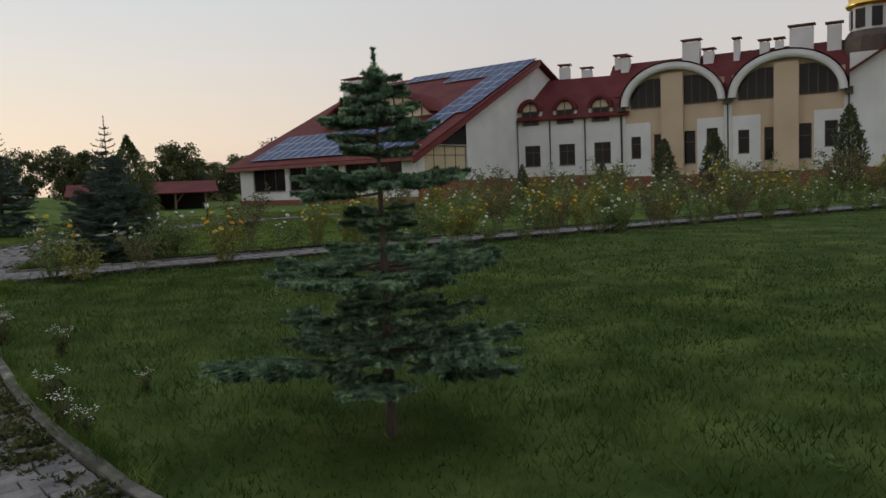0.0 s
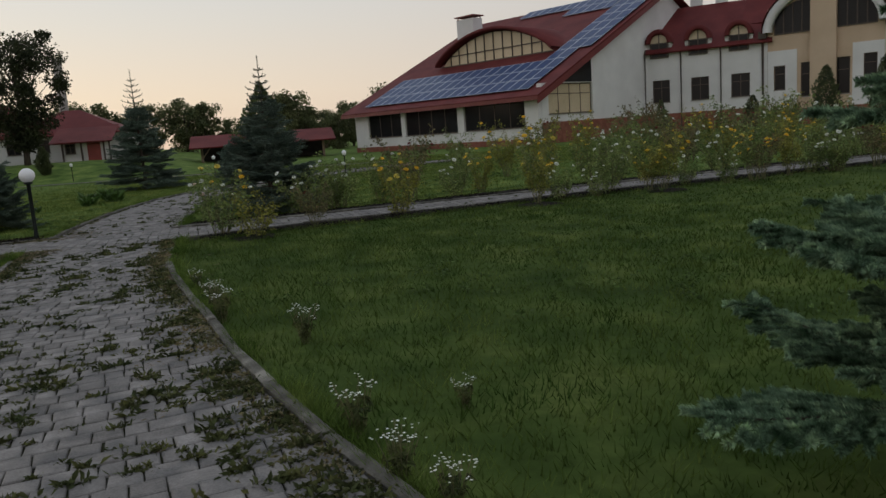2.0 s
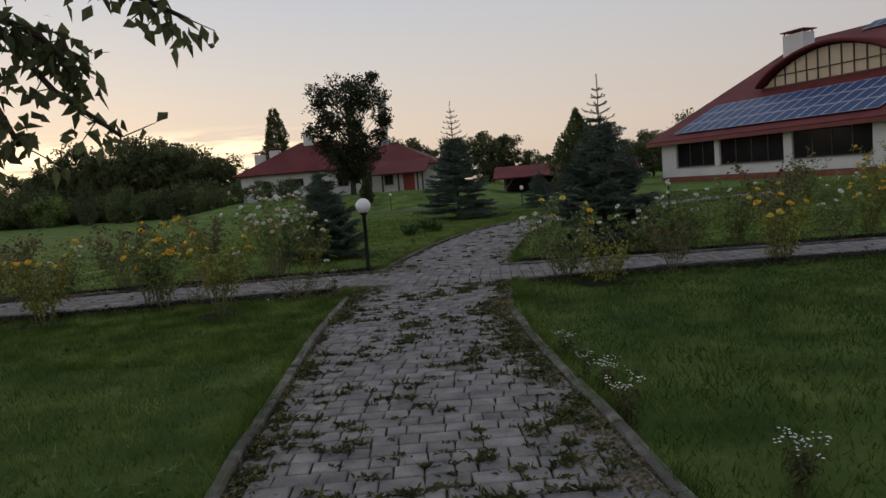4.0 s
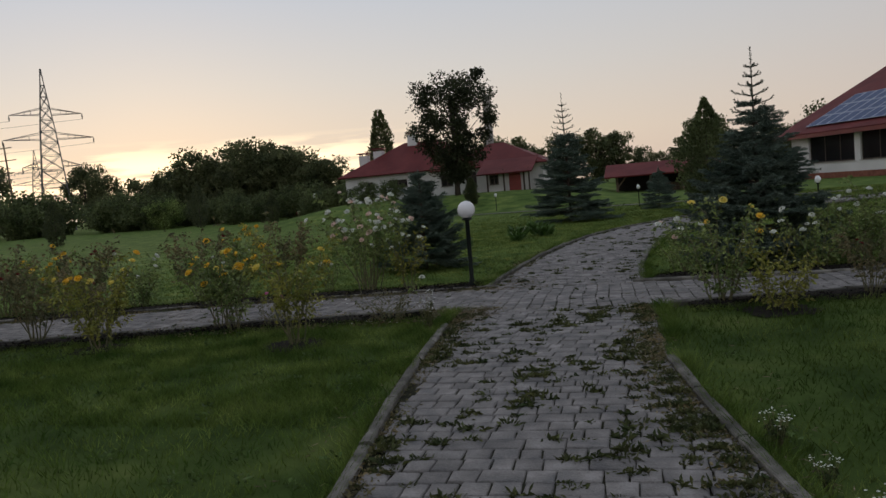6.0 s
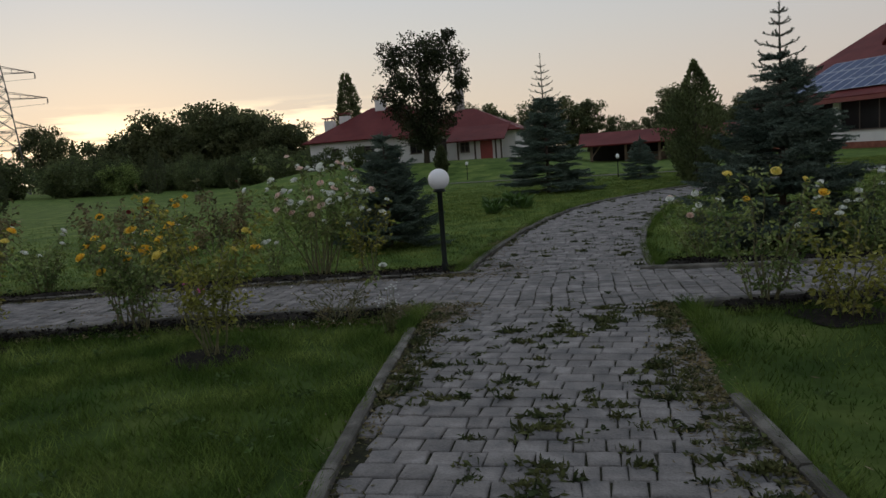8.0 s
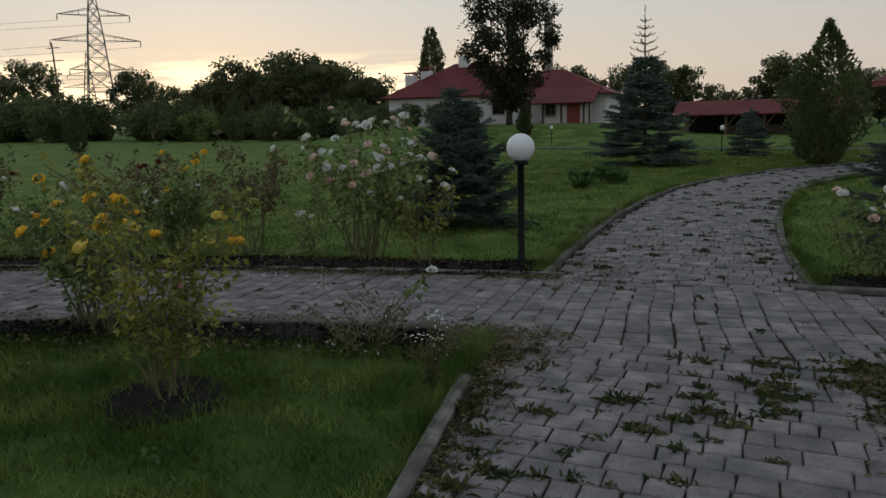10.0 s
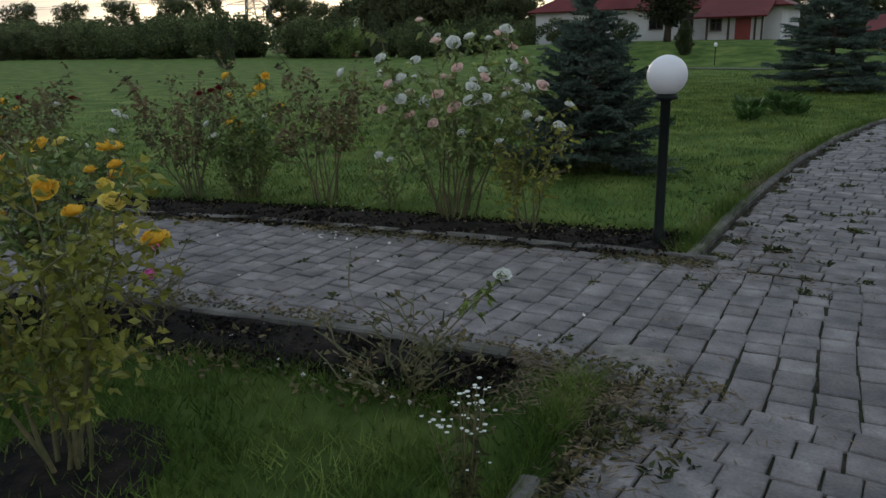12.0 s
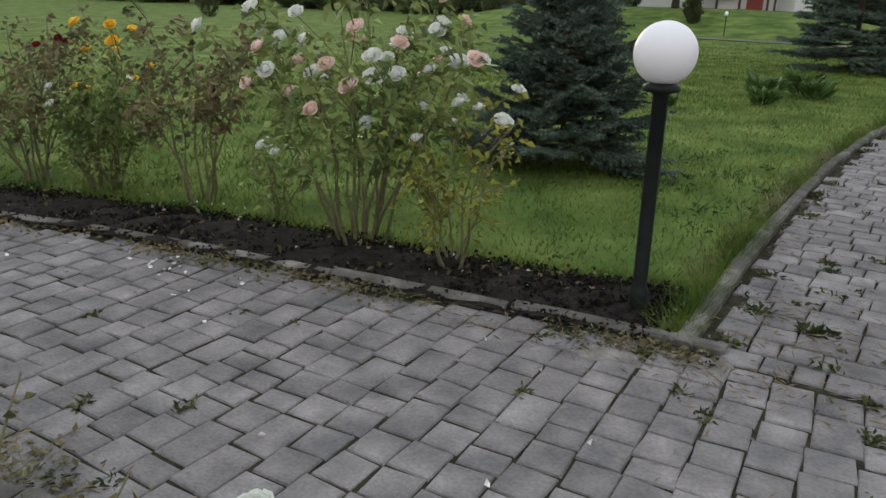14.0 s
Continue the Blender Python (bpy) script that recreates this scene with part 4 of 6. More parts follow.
def column_tree(name, m, height, radius, seed, label, mat="thuja", n=5000, leaf=0.12, shape=0.8, base=0.02, category="tree", group=""):
    """A dense narrow evergreen: a short stem and a tapering shell of small sprays."""
    rng = np.random.default_rng(seed)
    host = thing(name, m, label, category, group)
    part("trunk", tube(bmesh.new(), [(0, 0, -0.1), (0, 0, height * 0.3), (0.02, 0, height * 0.8)], [0.04 * height ** 0.5, 0.03, 0.008], 7), M["bark_dark"], host)
    t = rng.beta(1.3, 1.5, n)
    az = rng.uniform(0, math.tau, n)
    prof = np.sin(np.pi * np.clip(t * 0.92 + 0.08, 0, 1)) ** shape * (1 - 0.35 * t)
    lump = 1 + 0.22 * np.sin(az * 3 + t * 9) + 0.15 * np.sin(az * 5 - t * 17)
    r = radius * prof * lump * rng.uniform(0.55, 1.05, n)
    c = np.c_[r * np.cos(az), r * np.sin(az), height * (base + (1 - base) * t)]
    d = np.c_[np.cos(az) * 0.6, np.sin(az) * 0.6, np.full(n, 0.8)] + rng.normal(size=(n, 3)) * 0.35
    v, f = scatter_leaves(c, d, leaf, leaf * 0.55, rng, 0.0)
    tagged(mesh_object("crown", v, f, M[mat], host), kind="stuff")
    return host


def broad_tree(name, m, height, spread, seed, label, mat="leaf_dark", leaves=9000, leaf=0.22, trunk=0.28, clumps=26, low=0.25, category="tree", group="", puff=(0.22, 0.42)):
    """A broadleaved tree: a forked tapering trunk, limbs to every clump, and loose clumps of leaves with gaps."""
    rng, rnd = np.random.default_rng(seed), random.Random(seed)
    host = thing(name, m, label, category, group)
    bm = bmesh.new()
    fork = height * (low + 0.05)
    tube(bm, [(0, 0, -0.2), (0.02, 0, fork * 0.5), (0, 0.03, fork), (0.05, 0, height * 0.75)], [trunk, trunk * 0.75, trunk * 0.6, trunk * 0.12], 9)
    cs = []
    for k in range(clumps):
        t = (k + 0.5) / clumps
        zz = low + (1 - low) * t
        prof = math.sin(math.pi * min(1, 0.16 + 0.84 * (1 - t) ** 0.85)) ** 0.7
        a = k * 2.4 + rnd.uniform(-.5, .5)
        r = spread * prof * rnd.uniform(0.35, 1.0)
        c = Vector((r * math.cos(a), r * math.sin(a), height * zz * rnd.uniform(0.93, 1.03)))
        cs.append((c, spread * rnd.uniform(*puff)))
        s = Vector((0, 0, max(fork * 0.7, c.z - r * 0.9 - 0.1 * height)))
        tube(bm, [s, s.lerp(c, 0.5) + Vector((0, 0, 0.04 * height)), c], [trunk * 0.22, trunk * 0.13, 0.015], 5)
    part("trunk", bm, M["bark_dark"], host, "", True)
    per = leaves // clumps
    P = []
    for c, r in cs:
        q = rng.normal(size=(per, 3))
        q *= (rng.uniform(0.35, 1.0, per) ** 0.6 / (np.linalg.norm(q, axis=1) + 1e-9))[:, None]
        q *= np.array([r, r, r * 0.72])
        # each clump breaks into lesser tufts
        q += 0.22 * r * np.sin(q[:, [1, 2, 0]] * 9 / r + k)
        P.append(q + np.array(c))
    P = np.concatenate(P)
    v, f = scatter_leaves(P, rng.normal(size=P.shape), leaf, leaf * 0.7, rng, 0.2)
    tagged(mesh_object("crown", v, f, M[mat], host), kind="stuff")
    return host


def petal_head(bm, c, r, rng, up):
    """A full double rose: three rings of curved petals closing round a domed heart."""
    c = Vector(c)
    z = Vector(up).normalized()
    x = z.orthogonal().normalized()
    y = z.cross(x)

    def place(a, rad, h):
        return c + (x * math.cos(a) + y * math.sin(a)) * (r * rad) + z * (r * h)
    for n, half, rads, hs in ((6, 0.66, (0.25, 0.92, 1.12), (-0.40, -0.08, 0.06)), (6, 0.66, (0.22, 0.82, 0.86), (-0.36, 0.08, 0.36)), (5, 0.78, (0.18, 0.62, 0.58), (-0.30, 0.20, 0.54)), (3, 1.1, (0.12, 0.40, 0.33), (-0.2, 0.28, 0.64))):
        turn = rng.uniform(0, math.tau)
        for k in range(n):
            a = turn + k * math.tau / n + rng.uniform(-.12, .12)
            lift, wide = rng.uniform(-.07, .07), rng.uniform(0.93, 1.08)
            grid = [[bm.verts.new(place(a + half * q * (0.55, 1.0, 0.72)[j], rads[j] * wide * (1 - 0.05 * abs(q)), hs[j] + lift * j / 2 - 0.06 * abs(q) * (j == 2))) for q in (-1, 0, 1)] for j in range(3)]
            for g0, g1 in zip(grid, grid[1:]):
                for q in range(2):
                    bm.faces.new((g0[q], g0[q + 1], g1[q + 1], g1[q]))
    ring = [bm.verts.new(place(k * math.tau / 7, 0.52, 0.16)) for k in range(7)]
    top = bm.verts.new(place(0, 0, 0.58))
    for k in range(7):
        bm.faces.new((ring[k], ring[(k + 1) % 7], top))


def rose_bush(m, height, spread, seed, label, petals, blooms, leaf="rose_leaf", stems=9, leaves=420, low=0.35, bloom_r=0.042, leaf_len=0.055, group="rose bushes"):
    """A rose bush: arching canes from one foot, leaflets along their upper parts, flower heads at the tips."""
    rng, rnd = np.random.default_rng(seed), random.Random(seed)
    host = thing("rose_bush", m, label, "rose bush", group)
    tips, along = [], []
    for s in range(stems):
        bm = bmesh.new()
        az = s * 2.4 + rnd.uniform(-.4, .4)
        r = spread * rnd.uniform(0.25, 1.0)
        h = height * rnd.uniform(0.6, 1.0)
        k = Vector((math.cos(az) * spread * rnd.uniform(.04, .26), math.sin(az) * spread * rnd.uniform(.04, .26), -0.04))
        line = [k + Vector((math.cos(az) * r * t ** 1.2 + 0.02 * math.sin(t * 9 + s), math.sin(az) * r * t ** 1.2 + 0.02 * math.cos(t * 8 + s), h * t)) for t in lin(0, 1, 7)]
        tube(bm, line, [0.009 * (1 - 0.75 * t) * (0.6 + 0.5 * height) for t in lin(0, 1, 7)], 5)
        tips.append(line[-1])
        for t in lin(low, 1, 7):
            i = min(5, int(t * 6))
            p = line[i].lerp(line[i + 1], t * 6 - i)
            along.append(p)
            if rnd.random() < 0.75:
                a2 = az + rnd.uniform(-2.2, 2.2)
                e = p + Vector((math.cos(a2), math.sin(a2), rnd.uniform(0.3, 1.0))) * rnd.uniform(0.08, 0.24) * (0.5 + 0.5 * height)
                tube(bm, [p, p.lerp(e, 0.5) + Vector((0, 0, 0.01)), e], [0.0042, 0.0035, 0.0025], 4)
                along += [p.lerp(e, q) for q in (0.4, 0.7, 1.0)]
                if t > 0.45:
                    tips.append(e)
        part("cane", bm, M["rose_stem"], host)
    A = np.array([tuple(p) for p in along])
    idx = rng.integers(0, len(A), leaves)
    c = A[idx] + rng.normal(size=(leaves, 3)) * 0.035
    d = rng.normal(size=(leaves, 3)) + np.c_[c[:, :2] * 1.5, np.zeros(leaves)]
    d[:, 2] *= 0.6
    v, f = scatter_leaves(c, d, leaf_len, leaf_len * 0.62, rng, 0.25)
    tagged(mesh_object("leaves", v, f, M[leaf], host), kind="stuff")
    rnd.shuffle(tips)
    tips.sort(key=lambda p: -p.z * rnd.uniform(0.2, 1.0))
    for i in range(min(blooms, len(tips))):
        bm = bmesh.new()
        pm = petals[i % len(petals)]
        up = Vector((tips[i].x * 0.8 + rnd.uniform(-.4, .4), tips[i].y * 0.8 - 0.35, 0.75))
        petal_head(bm, tips[i] + Vector((0, 0, 0.015)), bloom_r * rnd.uniform(0.8, 1.2), rnd, up)
        part("flower", bm, M[pm], host)
    return host


G = ground_z


def at(x, y, rz=0.0, s=1.0):
    return pose(x, y, float(G(x, y)), 0, 0, rz)


# garden spruces
spruce("spruce_tree", at(6.58, -13.28), 2.2, 1.0, 11, "young blue spruce on the lawn with bare lower trunk", per_m=1500, leader=0.09, gap=0.9, nl=0.027, nw=0.0088, twig=0.10, inner=0.33, step=0.075,
       tiers=[(0.225, 0.96, 9), (0.25, 0.74, 6), (0.285, 0.54, 5), (0.335, 0.62, 5), (0.375, 0.34, 4), (0.455, 0.74, 10), (0.48, 0.54, 6), (0.535, 0.28, 5), (0.585, 0.22, 5), (0.63, 0.16, 4), (0.685, 0.52, 7), (0.70, 0.30, 5), (0.77, 0.14, 4), (0.80, 0.22, 6), (0.835, 0.32, 7), (0.87, 0.25, 6), (0.905, 0.15, 5), (0.95, 0.15, 4)])
spruce("spruce_tree", at(4.36, 1.67), 3.2, 1.25, 12, "broad dark blue spruce beside the path with a bare leader", whorls=15, per=10, per_m=420, needle="needle_dark", bare=0.05, leader=0.28, gap=3.0, lift=0.08, nl=0.03, nw=0.01)
spruce("spruce_tree", at(-1.72, 3.1), 1.9, 1.0, 13, "dense blue spruce behind the roses", whorls=13, per=11, per_m=620, needle="needle_dark", bare=0.05, leader=0.05, gap=3.2, lift=0.12, nl=0.027, nw=0.009, twig=0.11)
spruce("spruce_tree", at(-0.32, 16.45), 4.45, 1.5, 14, "spruce on the far lawn with a long thin leader", whorls=15, per=10, per_m=170, needle="needle_dark", bare=0.05, leader=0.30, nl=0.05, nw=0.014, twig=0.24, gap=2.2)
spruce("spruce_tree", at(2.8, 22.0), 1.7, 0.85, 15, "small spruce beside the curving path", whorls=10, per=8, per_m=160, needle="needle_dark", bare=0.05, nl=0.05, nw=0.014, twig=0.2, gap=2.0)
column_tree("larch_tree", at(4.45, 15.8), 3.85, 1.1, 16, "tall loose dark conifer behind the spruce", "leaf_mid", 7000, 0.13, 1.15, 0.0, "conifer")
column_tree("thuja", at(4.5, 19.0), 2.2, 0.75, 17, "brownish young thuja beside the far path", "thuja", 4000, 0.1, 0.8, 0.0, "thuja")
build_lamp(pose(0, 0, 0))
build_kerbs()


# ---- far house, shed, trees, pylon ----
def hip_roof(host, x0, y0, x1, y1, z0, z1, inset, mat="roof", over=0.5, name="roof"):
    x0, y0, x1, y1 = x0 - over, y0 - over, x1 + over, y1 + over
    ym = (y0 + y1) / 2
    a, b, c, d = (x0, y0, z0), (x1, y0, z0), (x1, y1, z0), (x0, y1, z0)
    p, q = (x0 + inset, ym, z1), (x1 - inset, ym, z1)
    for f in ((a, b, q, p), (c, d, p, q), (b, c, q), (d, a, p)):
        roof_sheet(host, f, M[mat], 0.1, name)


def build_far_house():
    h = thing("cottage", pose(-3.25, 0, 0.6), "low white house with a red hipped roof", "house")
    g = 0.55
    wl = [(-17.6, -16.9, 1.5, 2.1), (-15.6, -13.9, 1.5, 2.1), (-11, -10, 1.2, 2.2), (-8.9, -8.0, 1.2, 2.2), (-6.6, -6.0, 1.1, 2.2)]
    bm = wall_with_openings(bmesh.new(), -19.4, -2.6, g - 1.3, 2.75, wl, 0.3)
    bmesh.ops.translate(bm, verts=bm.verts[:], vec=(0, 47.5, 0))
    part("wall", bm, M["white"], h, "white rendered wall")
    for a in wl:
        window(h, *a, y=47.5)
    part("wall", box(bmesh.new(), -19.4, 47.82, g - 1.3, -19.1, 56, 2.75), M["white"], h)
    part("wall", box(bmesh.new(), -2.9, 47.82, g - 1.3, -2.6, 56, 2.75), M["white"], h)
    part("wall", box(bmesh.new(), -19.08, 55.7, g - 1.3, -2.92, 56, 2.75), M["white"], h)
    hip_roof(h, -19.4, 47.5, -8.0, 56, 2.65, 5.35, 4.6)
    hip_roof(h, -11.2, 47.3, -2.6, 55, 2.5, 4.5, 4.2)
    # porch with posts, a half-timbered front and a red door
    po = new("porch")
    po.parent = h
    part("wall", box(bmesh.new(), -6.6, 45.2, g - 1.3, -3.3, 45.4, 2.1), M["white"], po)
    part("door", box(bmesh.new(), -4.9, 45.1, g - 0.2, -4.0, 45.19, 1.75), M["door_red"], po, "red wooden door")
    for x in (-6.6, -5.3, -3.75, -3.35):
        part("post", box(bmesh.new(), x - 0.06, 45.08, g - 1.3, x + 0.06, 45.197, 2.1), M["frame_dark"], po)
    roof_sheet(po, [(-7.3, 44.4, 1.85), (-3.0, 44.4, 1.85), (-3.0, 48.2, 3.1), (-7.3, 48.2, 3.1)], M["roof"], 0.1)
    window(po, -6.4, -5.7, 1.0, 1.75, y=45.06, depth=0.0)
    for x, y, z in ((-14.4, 51.5, 6.05), (-17.3, 50.5, 4.9), (-19.3, 52, 4.7)):
        chimney(h, x, y, 3.6, z, 0.8, 0.7)
    s = thing("boiler_chimney", pose(-12.0, 57, 0), "tall pale brick boiler chimney", "chimney")
    part("shaft", lathe(bmesh.new(), [(0.42, -0.2), (0.36, 9.6), (0.42, 9.65), (0.42, 9.9)], 12), M["grey"], s)
    o = thing("open_shed", pose(-2.4, 0, -0.4), "open timber shed with a red roof", "shed")
    for k, x in enumerate((2.1, 4.6, 7.0, 9.4, 11.8)):
        part("post", box(bmesh.new(), x - 0.09, 47.9, 0.0, x + 0.09, 48.08, 1.95), M["wood"], o)
        part("brace", tube(bmesh.new(), [(x + 0.1, 48.0, 1.0), (x + 0.75, 48.0, 1.8)], 0.05, 5), M["wood"], o)
    # near-black back: the shed's inner shade put into its colour
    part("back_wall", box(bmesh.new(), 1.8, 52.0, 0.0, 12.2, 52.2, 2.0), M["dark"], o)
    roof_sheet(o, [(1.2, 47.2, 1.8), (12.8, 47.2, 1.8), (12.8, 50.2, 2.75), (1.2, 50.2, 2.75)], M["roof"], 0.1)
    roof_sheet(o, [(12.8, 53.0, 1.8), (1.2, 53.0, 1.8), (1.2, 50.2, 2.75), (12.8, 50.2, 2.75)], M["roof"], 0.1)
    # stored boards and a cart-like stack in the shed
    st = thing("timber_stack", pose(4.3, 50.2, 0.3), "stack of weathered boards under the shed", "timber")
    for k in range(4):
        part("board", box(bmesh.new(), -2.0, -0.5, -0.3 + k * 0.16, 2.0 - 0.2 * k, 0.5, -0.17 + k * 0.16), M["wood"], st)


build_far_house()


def lattice_tower(name, m, height, base, label):
    """A lattice mast of angle steel: four legs, crossed braces, three arms with insulators."""
    h = thing(name, m, label, "pylon", "pylons")

    def half(z):
        t = z / height
        return base / 2 * (1 - t) ** 1.0 + 0.35 if t < 0.62 else max(0.06, (base / 2 * 0.38 + 0.35) * (1 - t) / 0.38)
    lv = [height * v for v in (0, 0.14, 0.27, 0.38, 0.47, 0.55, 0.62, 0.69, 0.76, 0.83, 0.90, 1.0)]
    for sx in (-1, 1):
        for sy in (-1, 1):
            part("leg", tube(bmesh.new(), [(sx * half(z), sy * half(z), z) for z in lv], 0.13, 4), M["steel"], h)
    bm = bmesh.new()
    for z0, z1 in zip(lv, lv[1:]):
        a, b = half(z0), half(z1)
        for s in (-1, 1):
            for p, q in (((-a, s * a, z0), (b, s * b, z1)), ((a, s * a, z0), (-b, s * b, z1)), ((s * a, -a, z0), (s * b, b, z1)), ((s * a, a, z0), (s * b, -b, z1)), ((-b, s * b, z1), (b, s * b, z1)), ((s * b, -b, z1), (s * b, b, z1))):
                tube(bm, [p, q], 0.065, 3)
    part("bracing", bm, M["steel"], h)
    for z, w in ((0.40 * height, 5.2), (0.57 * height, 8.0), (0.72 * height, 6.4)):
        arm = bmesh.new()
        b = half(z)
        for s in (-1, 1):
            for t in (-1, 1):
                tube(arm, [(s * b, t * b, z), (s * w, 0, z + 0.1)], 0.07, 3)
                tube(arm, [(s * b, t * b, z + 1.2), (s * w, 0, z + 0.1)], 0.07, 3)
            for q in (0.3, 0.5, 0.7):
                x = s * (b + (w - b) * q)
                tube(arm, [(x, -b * (1 - q), z), (x, b * (1 - q), z), (x, 0, z + 1.2 * (1 - q))], 0.05, 3)
        part("crossarm", arm, M["steel"], h)
        for s in (-1, 1):
            part("insulator", tube(bmesh.new(), [(s * w, 0, z + 0.1), (s * w, 0, z - 0.5), (s * w, 0, z - 1.1)], [0.05, 0.14, 0.05], 6), M["steel"], h)
    return h


lattice_tower("pylon", pose(-112.2, 110, 0, 0, 0, 42), 32.0, 5.2, "tall steel lattice pylon beyond the trees")
lattice_tower("pylon", pose(-200, 195, 0, 0, 0, 42), 27.0, 5.2, "distant steel lattice pylon beyond the trees")
pole = thing("utility_pole", pose(-123.6, 110, 0), "wooden utility pole with two crossarms", "utility pole")
part("post", tube(bmesh.new(), [(0.9, 0, -0.3), (0, 0, 18.6)], [0.22, 0.14], 8), M["wood"], pole)
for zz, ww in ((17.5, 1.6), (15.0, 2.4), (12.5, 1.6)):
    part("crossarm", box(bmesh.new(), 0.3 - ww, -0.08, zz, 0.3 + ww, 0.08, zz + 0.16), M["wood"], pole)
wire = thing("power_line", pose(0, 0, 0), "thin power cables strung from the pylon", "power cable")
for k, (zz, ww) in enumerate(((12.8, 5.2), (18.2, 8.0), (23.0, 6.4))):
    for s in (-1, 1):
        ax, ay = -112.2 + s * ww * math.cos(radians(42)), 110 + s * ww * math.sin(radians(42))
        pts = [(ax - 150 * t * 0.95, ay + 100 * t * -0.75, zz - 1.0 - 14 * t * (1 - t) + 3 * t) for t in lin(0, 1, 14)]
        part("cable", tube(bmesh.new(), pts, 0.035, 3), M["steel"], wire)

# trees of the far wood: three kinds, repeated
broad_tree("oak_tree", at(-10.9, 40.0), 8.4, 3.05, 21, "dark broadleaved tree standing before the cottage", "leaf_oak", 17000, 0.19, 0.24, 64, 0.15, puff=(0.15, 0.33))
column_tree("poplar_tree", at(-29.5, 75.0), 11.9, 1.75, 22, "tall narrow poplar behind the cottage", "leaf_dark", 6000, 0.36, 0.55, 0.05, "poplar")
wood = [broad_tree("wood_tree", at(-36.0, 66.0), 7.0, 3.2, 31, "dark broadleaved tree at the wood's edge", "leaf_dark", 5200, 0.36, 0.22, 26, 0.12, group="wood's edge"),
        broad_tree("wood_tree", at(-41.0, 69.0), 6.6, 3.4, 32, "dark broadleaved tree at the wood's edge", "leaf_dark", 5200, 0.36, 0.22, 22, 0.08, group="wood's edge"),
        broad_tree("wood_tree", at(-39.5, 64.0), 7.6, 2.8, 33, "dark broadleaved tree at the wood's edge", "leaf_dark", 5200, 0.34, 0.22, 30, 0.15, group="wood's edge")]
rw = random.Random(5)


def plant(src, x, y, s, sz=None):
    return copy_thing(src, at(x, y, rw.uniform(0, 360)) @ Matrix.Diagonal((s, s, sz or s, 1)))


for i in range(14):
    plant(wood[i % 3], -32.0 - 2.05 * i + rw.uniform(-.6, .6), 64 + 0.4 * i + rw.uniform(-2, 2), rw.choice((0.82, 0.95, 1.05, 1.18)) * (1.0 if i < 12 else 0.75))
for i in range(9):
    plant(wood[(i + 1) % 3], -40 - 2.9 * i, 75 + 0.6 * i, rw.uniform(0.85, 1.08))
for i in range(13):                      # behind the cottage and shed
    plant(wood[i % 3], -18.5 + 3.3 * i + rw.uniform(-1, 1), 84 + rw.uniform(-5, 4), rw.choice((0.62, 0.8, 0.9, 1.0, 0.7)))
for i in range(10):
    plant(wood[i % 3], 9.5 + 4 * i, 92 + rw.uniform(-3, 3), rw.uniform(0.7, 0.95))
for i in range(22):                      # the low far edge under the pylon, towards the left
    plant(wood[i % 3], -69 - 5.0 * i, 84 - 1.2 * i + rw.uniform(-3, 3), rw.uniform(0.55, 0.75))
for x, y, s in ((-152, 130, 3.0), (-166, 133, 2.6), (-180, 128, 2.4), (-190, 120, 2.3), (-110.5, 116, 2.2), (-104, 114, 1.8), (-196, 110, 2.3)):
    plant(wood[2], x, y, s * 0.66, s * 0.76)
shrub = [broad_tree("shrub", at(-46.5, 55.0), 2.9, 1.8, 41, "rounded bright green shrub before the wood", "leaf_bright", 3000, 0.2, 0.07, 22, 0.03, "shrub", "shrubs"),
         broad_tree("shrub", at(-36.5, 52.0), 2.4, 1.9, 42, "dull green spreading shrub before the wood", "leaf_mid", 3000, 0.2, 0.07, 22, 0.02, "shrub", "shrubs")]
for i in range(16):
    plant(shrub[1], -23 - 2.4 * i, 55 + 0.4 * i + rw.uniform(-1.5, 1.5), rw.uniform(0.9, 1.35), rw.uniform(0.8, 1.3))
for x, y, h in ((-38.9, 50, 4.2), (-36.6, 30, 3.0), (-8.65, 35, 1.7), (-29, 46, 2.6)):
    column_tree("thuja", at(x, y), h, h * 0.24, int(h * 10), "dark pointed thuja on the far lawn", "thuja", 2600, 0.14, 0.7, 0.0, "thuja", "thujas")
for i in range(30):                      # low dense growth under the far trees
    t = i / 29
    plant(shrub[1], -50 - 150 * t + rw.uniform(-2, 2), 60 + 44 * t + rw.uniform(-4, 4), 1.5 + 1.4 * t + rw.uniform(0, .4), 1.3 + 1.6 * t + rw.uniform(0, .5))
for i in range(12):
    plant(shrub[1], -75 - 11 * i + rw.uniform(-3, 3), 62 + 2.6 * i, rw.uniform(1.9, 2.6), rw.uniform(1.6, 2.2))
for x, y, sc in ((-24.5, 45.0, 0.75), (-22.0, 44.0, 0.7), (-19.6, 44.5, 0.62), (-17.2, 43.6, 0.6), (-14.8, 44.2, 0.5)):
    plant(shrub[1], x, y, sc)
bx_ = np.arange(-9, 12.1, 2.0)
by_ = 29.0 - 0.28 * (bx_ + 6)
tagged(mesh_object("pavement_back", [(x, y, float(ground_z(x, y)) + 0.03) for x, y in zip(bx_, by_)] + [(x, y + 0.9, float(ground_z(x, y + 0.9)) + 0.03) for x, y in zip(bx_, by_)],
                   [(i, i + 1, len(bx_) + i + 1, len(bx_) + i) for i in range(len(bx_) - 1)], M["kerb"]), "pale narrow path across the far lawn", "path", kind="structure")
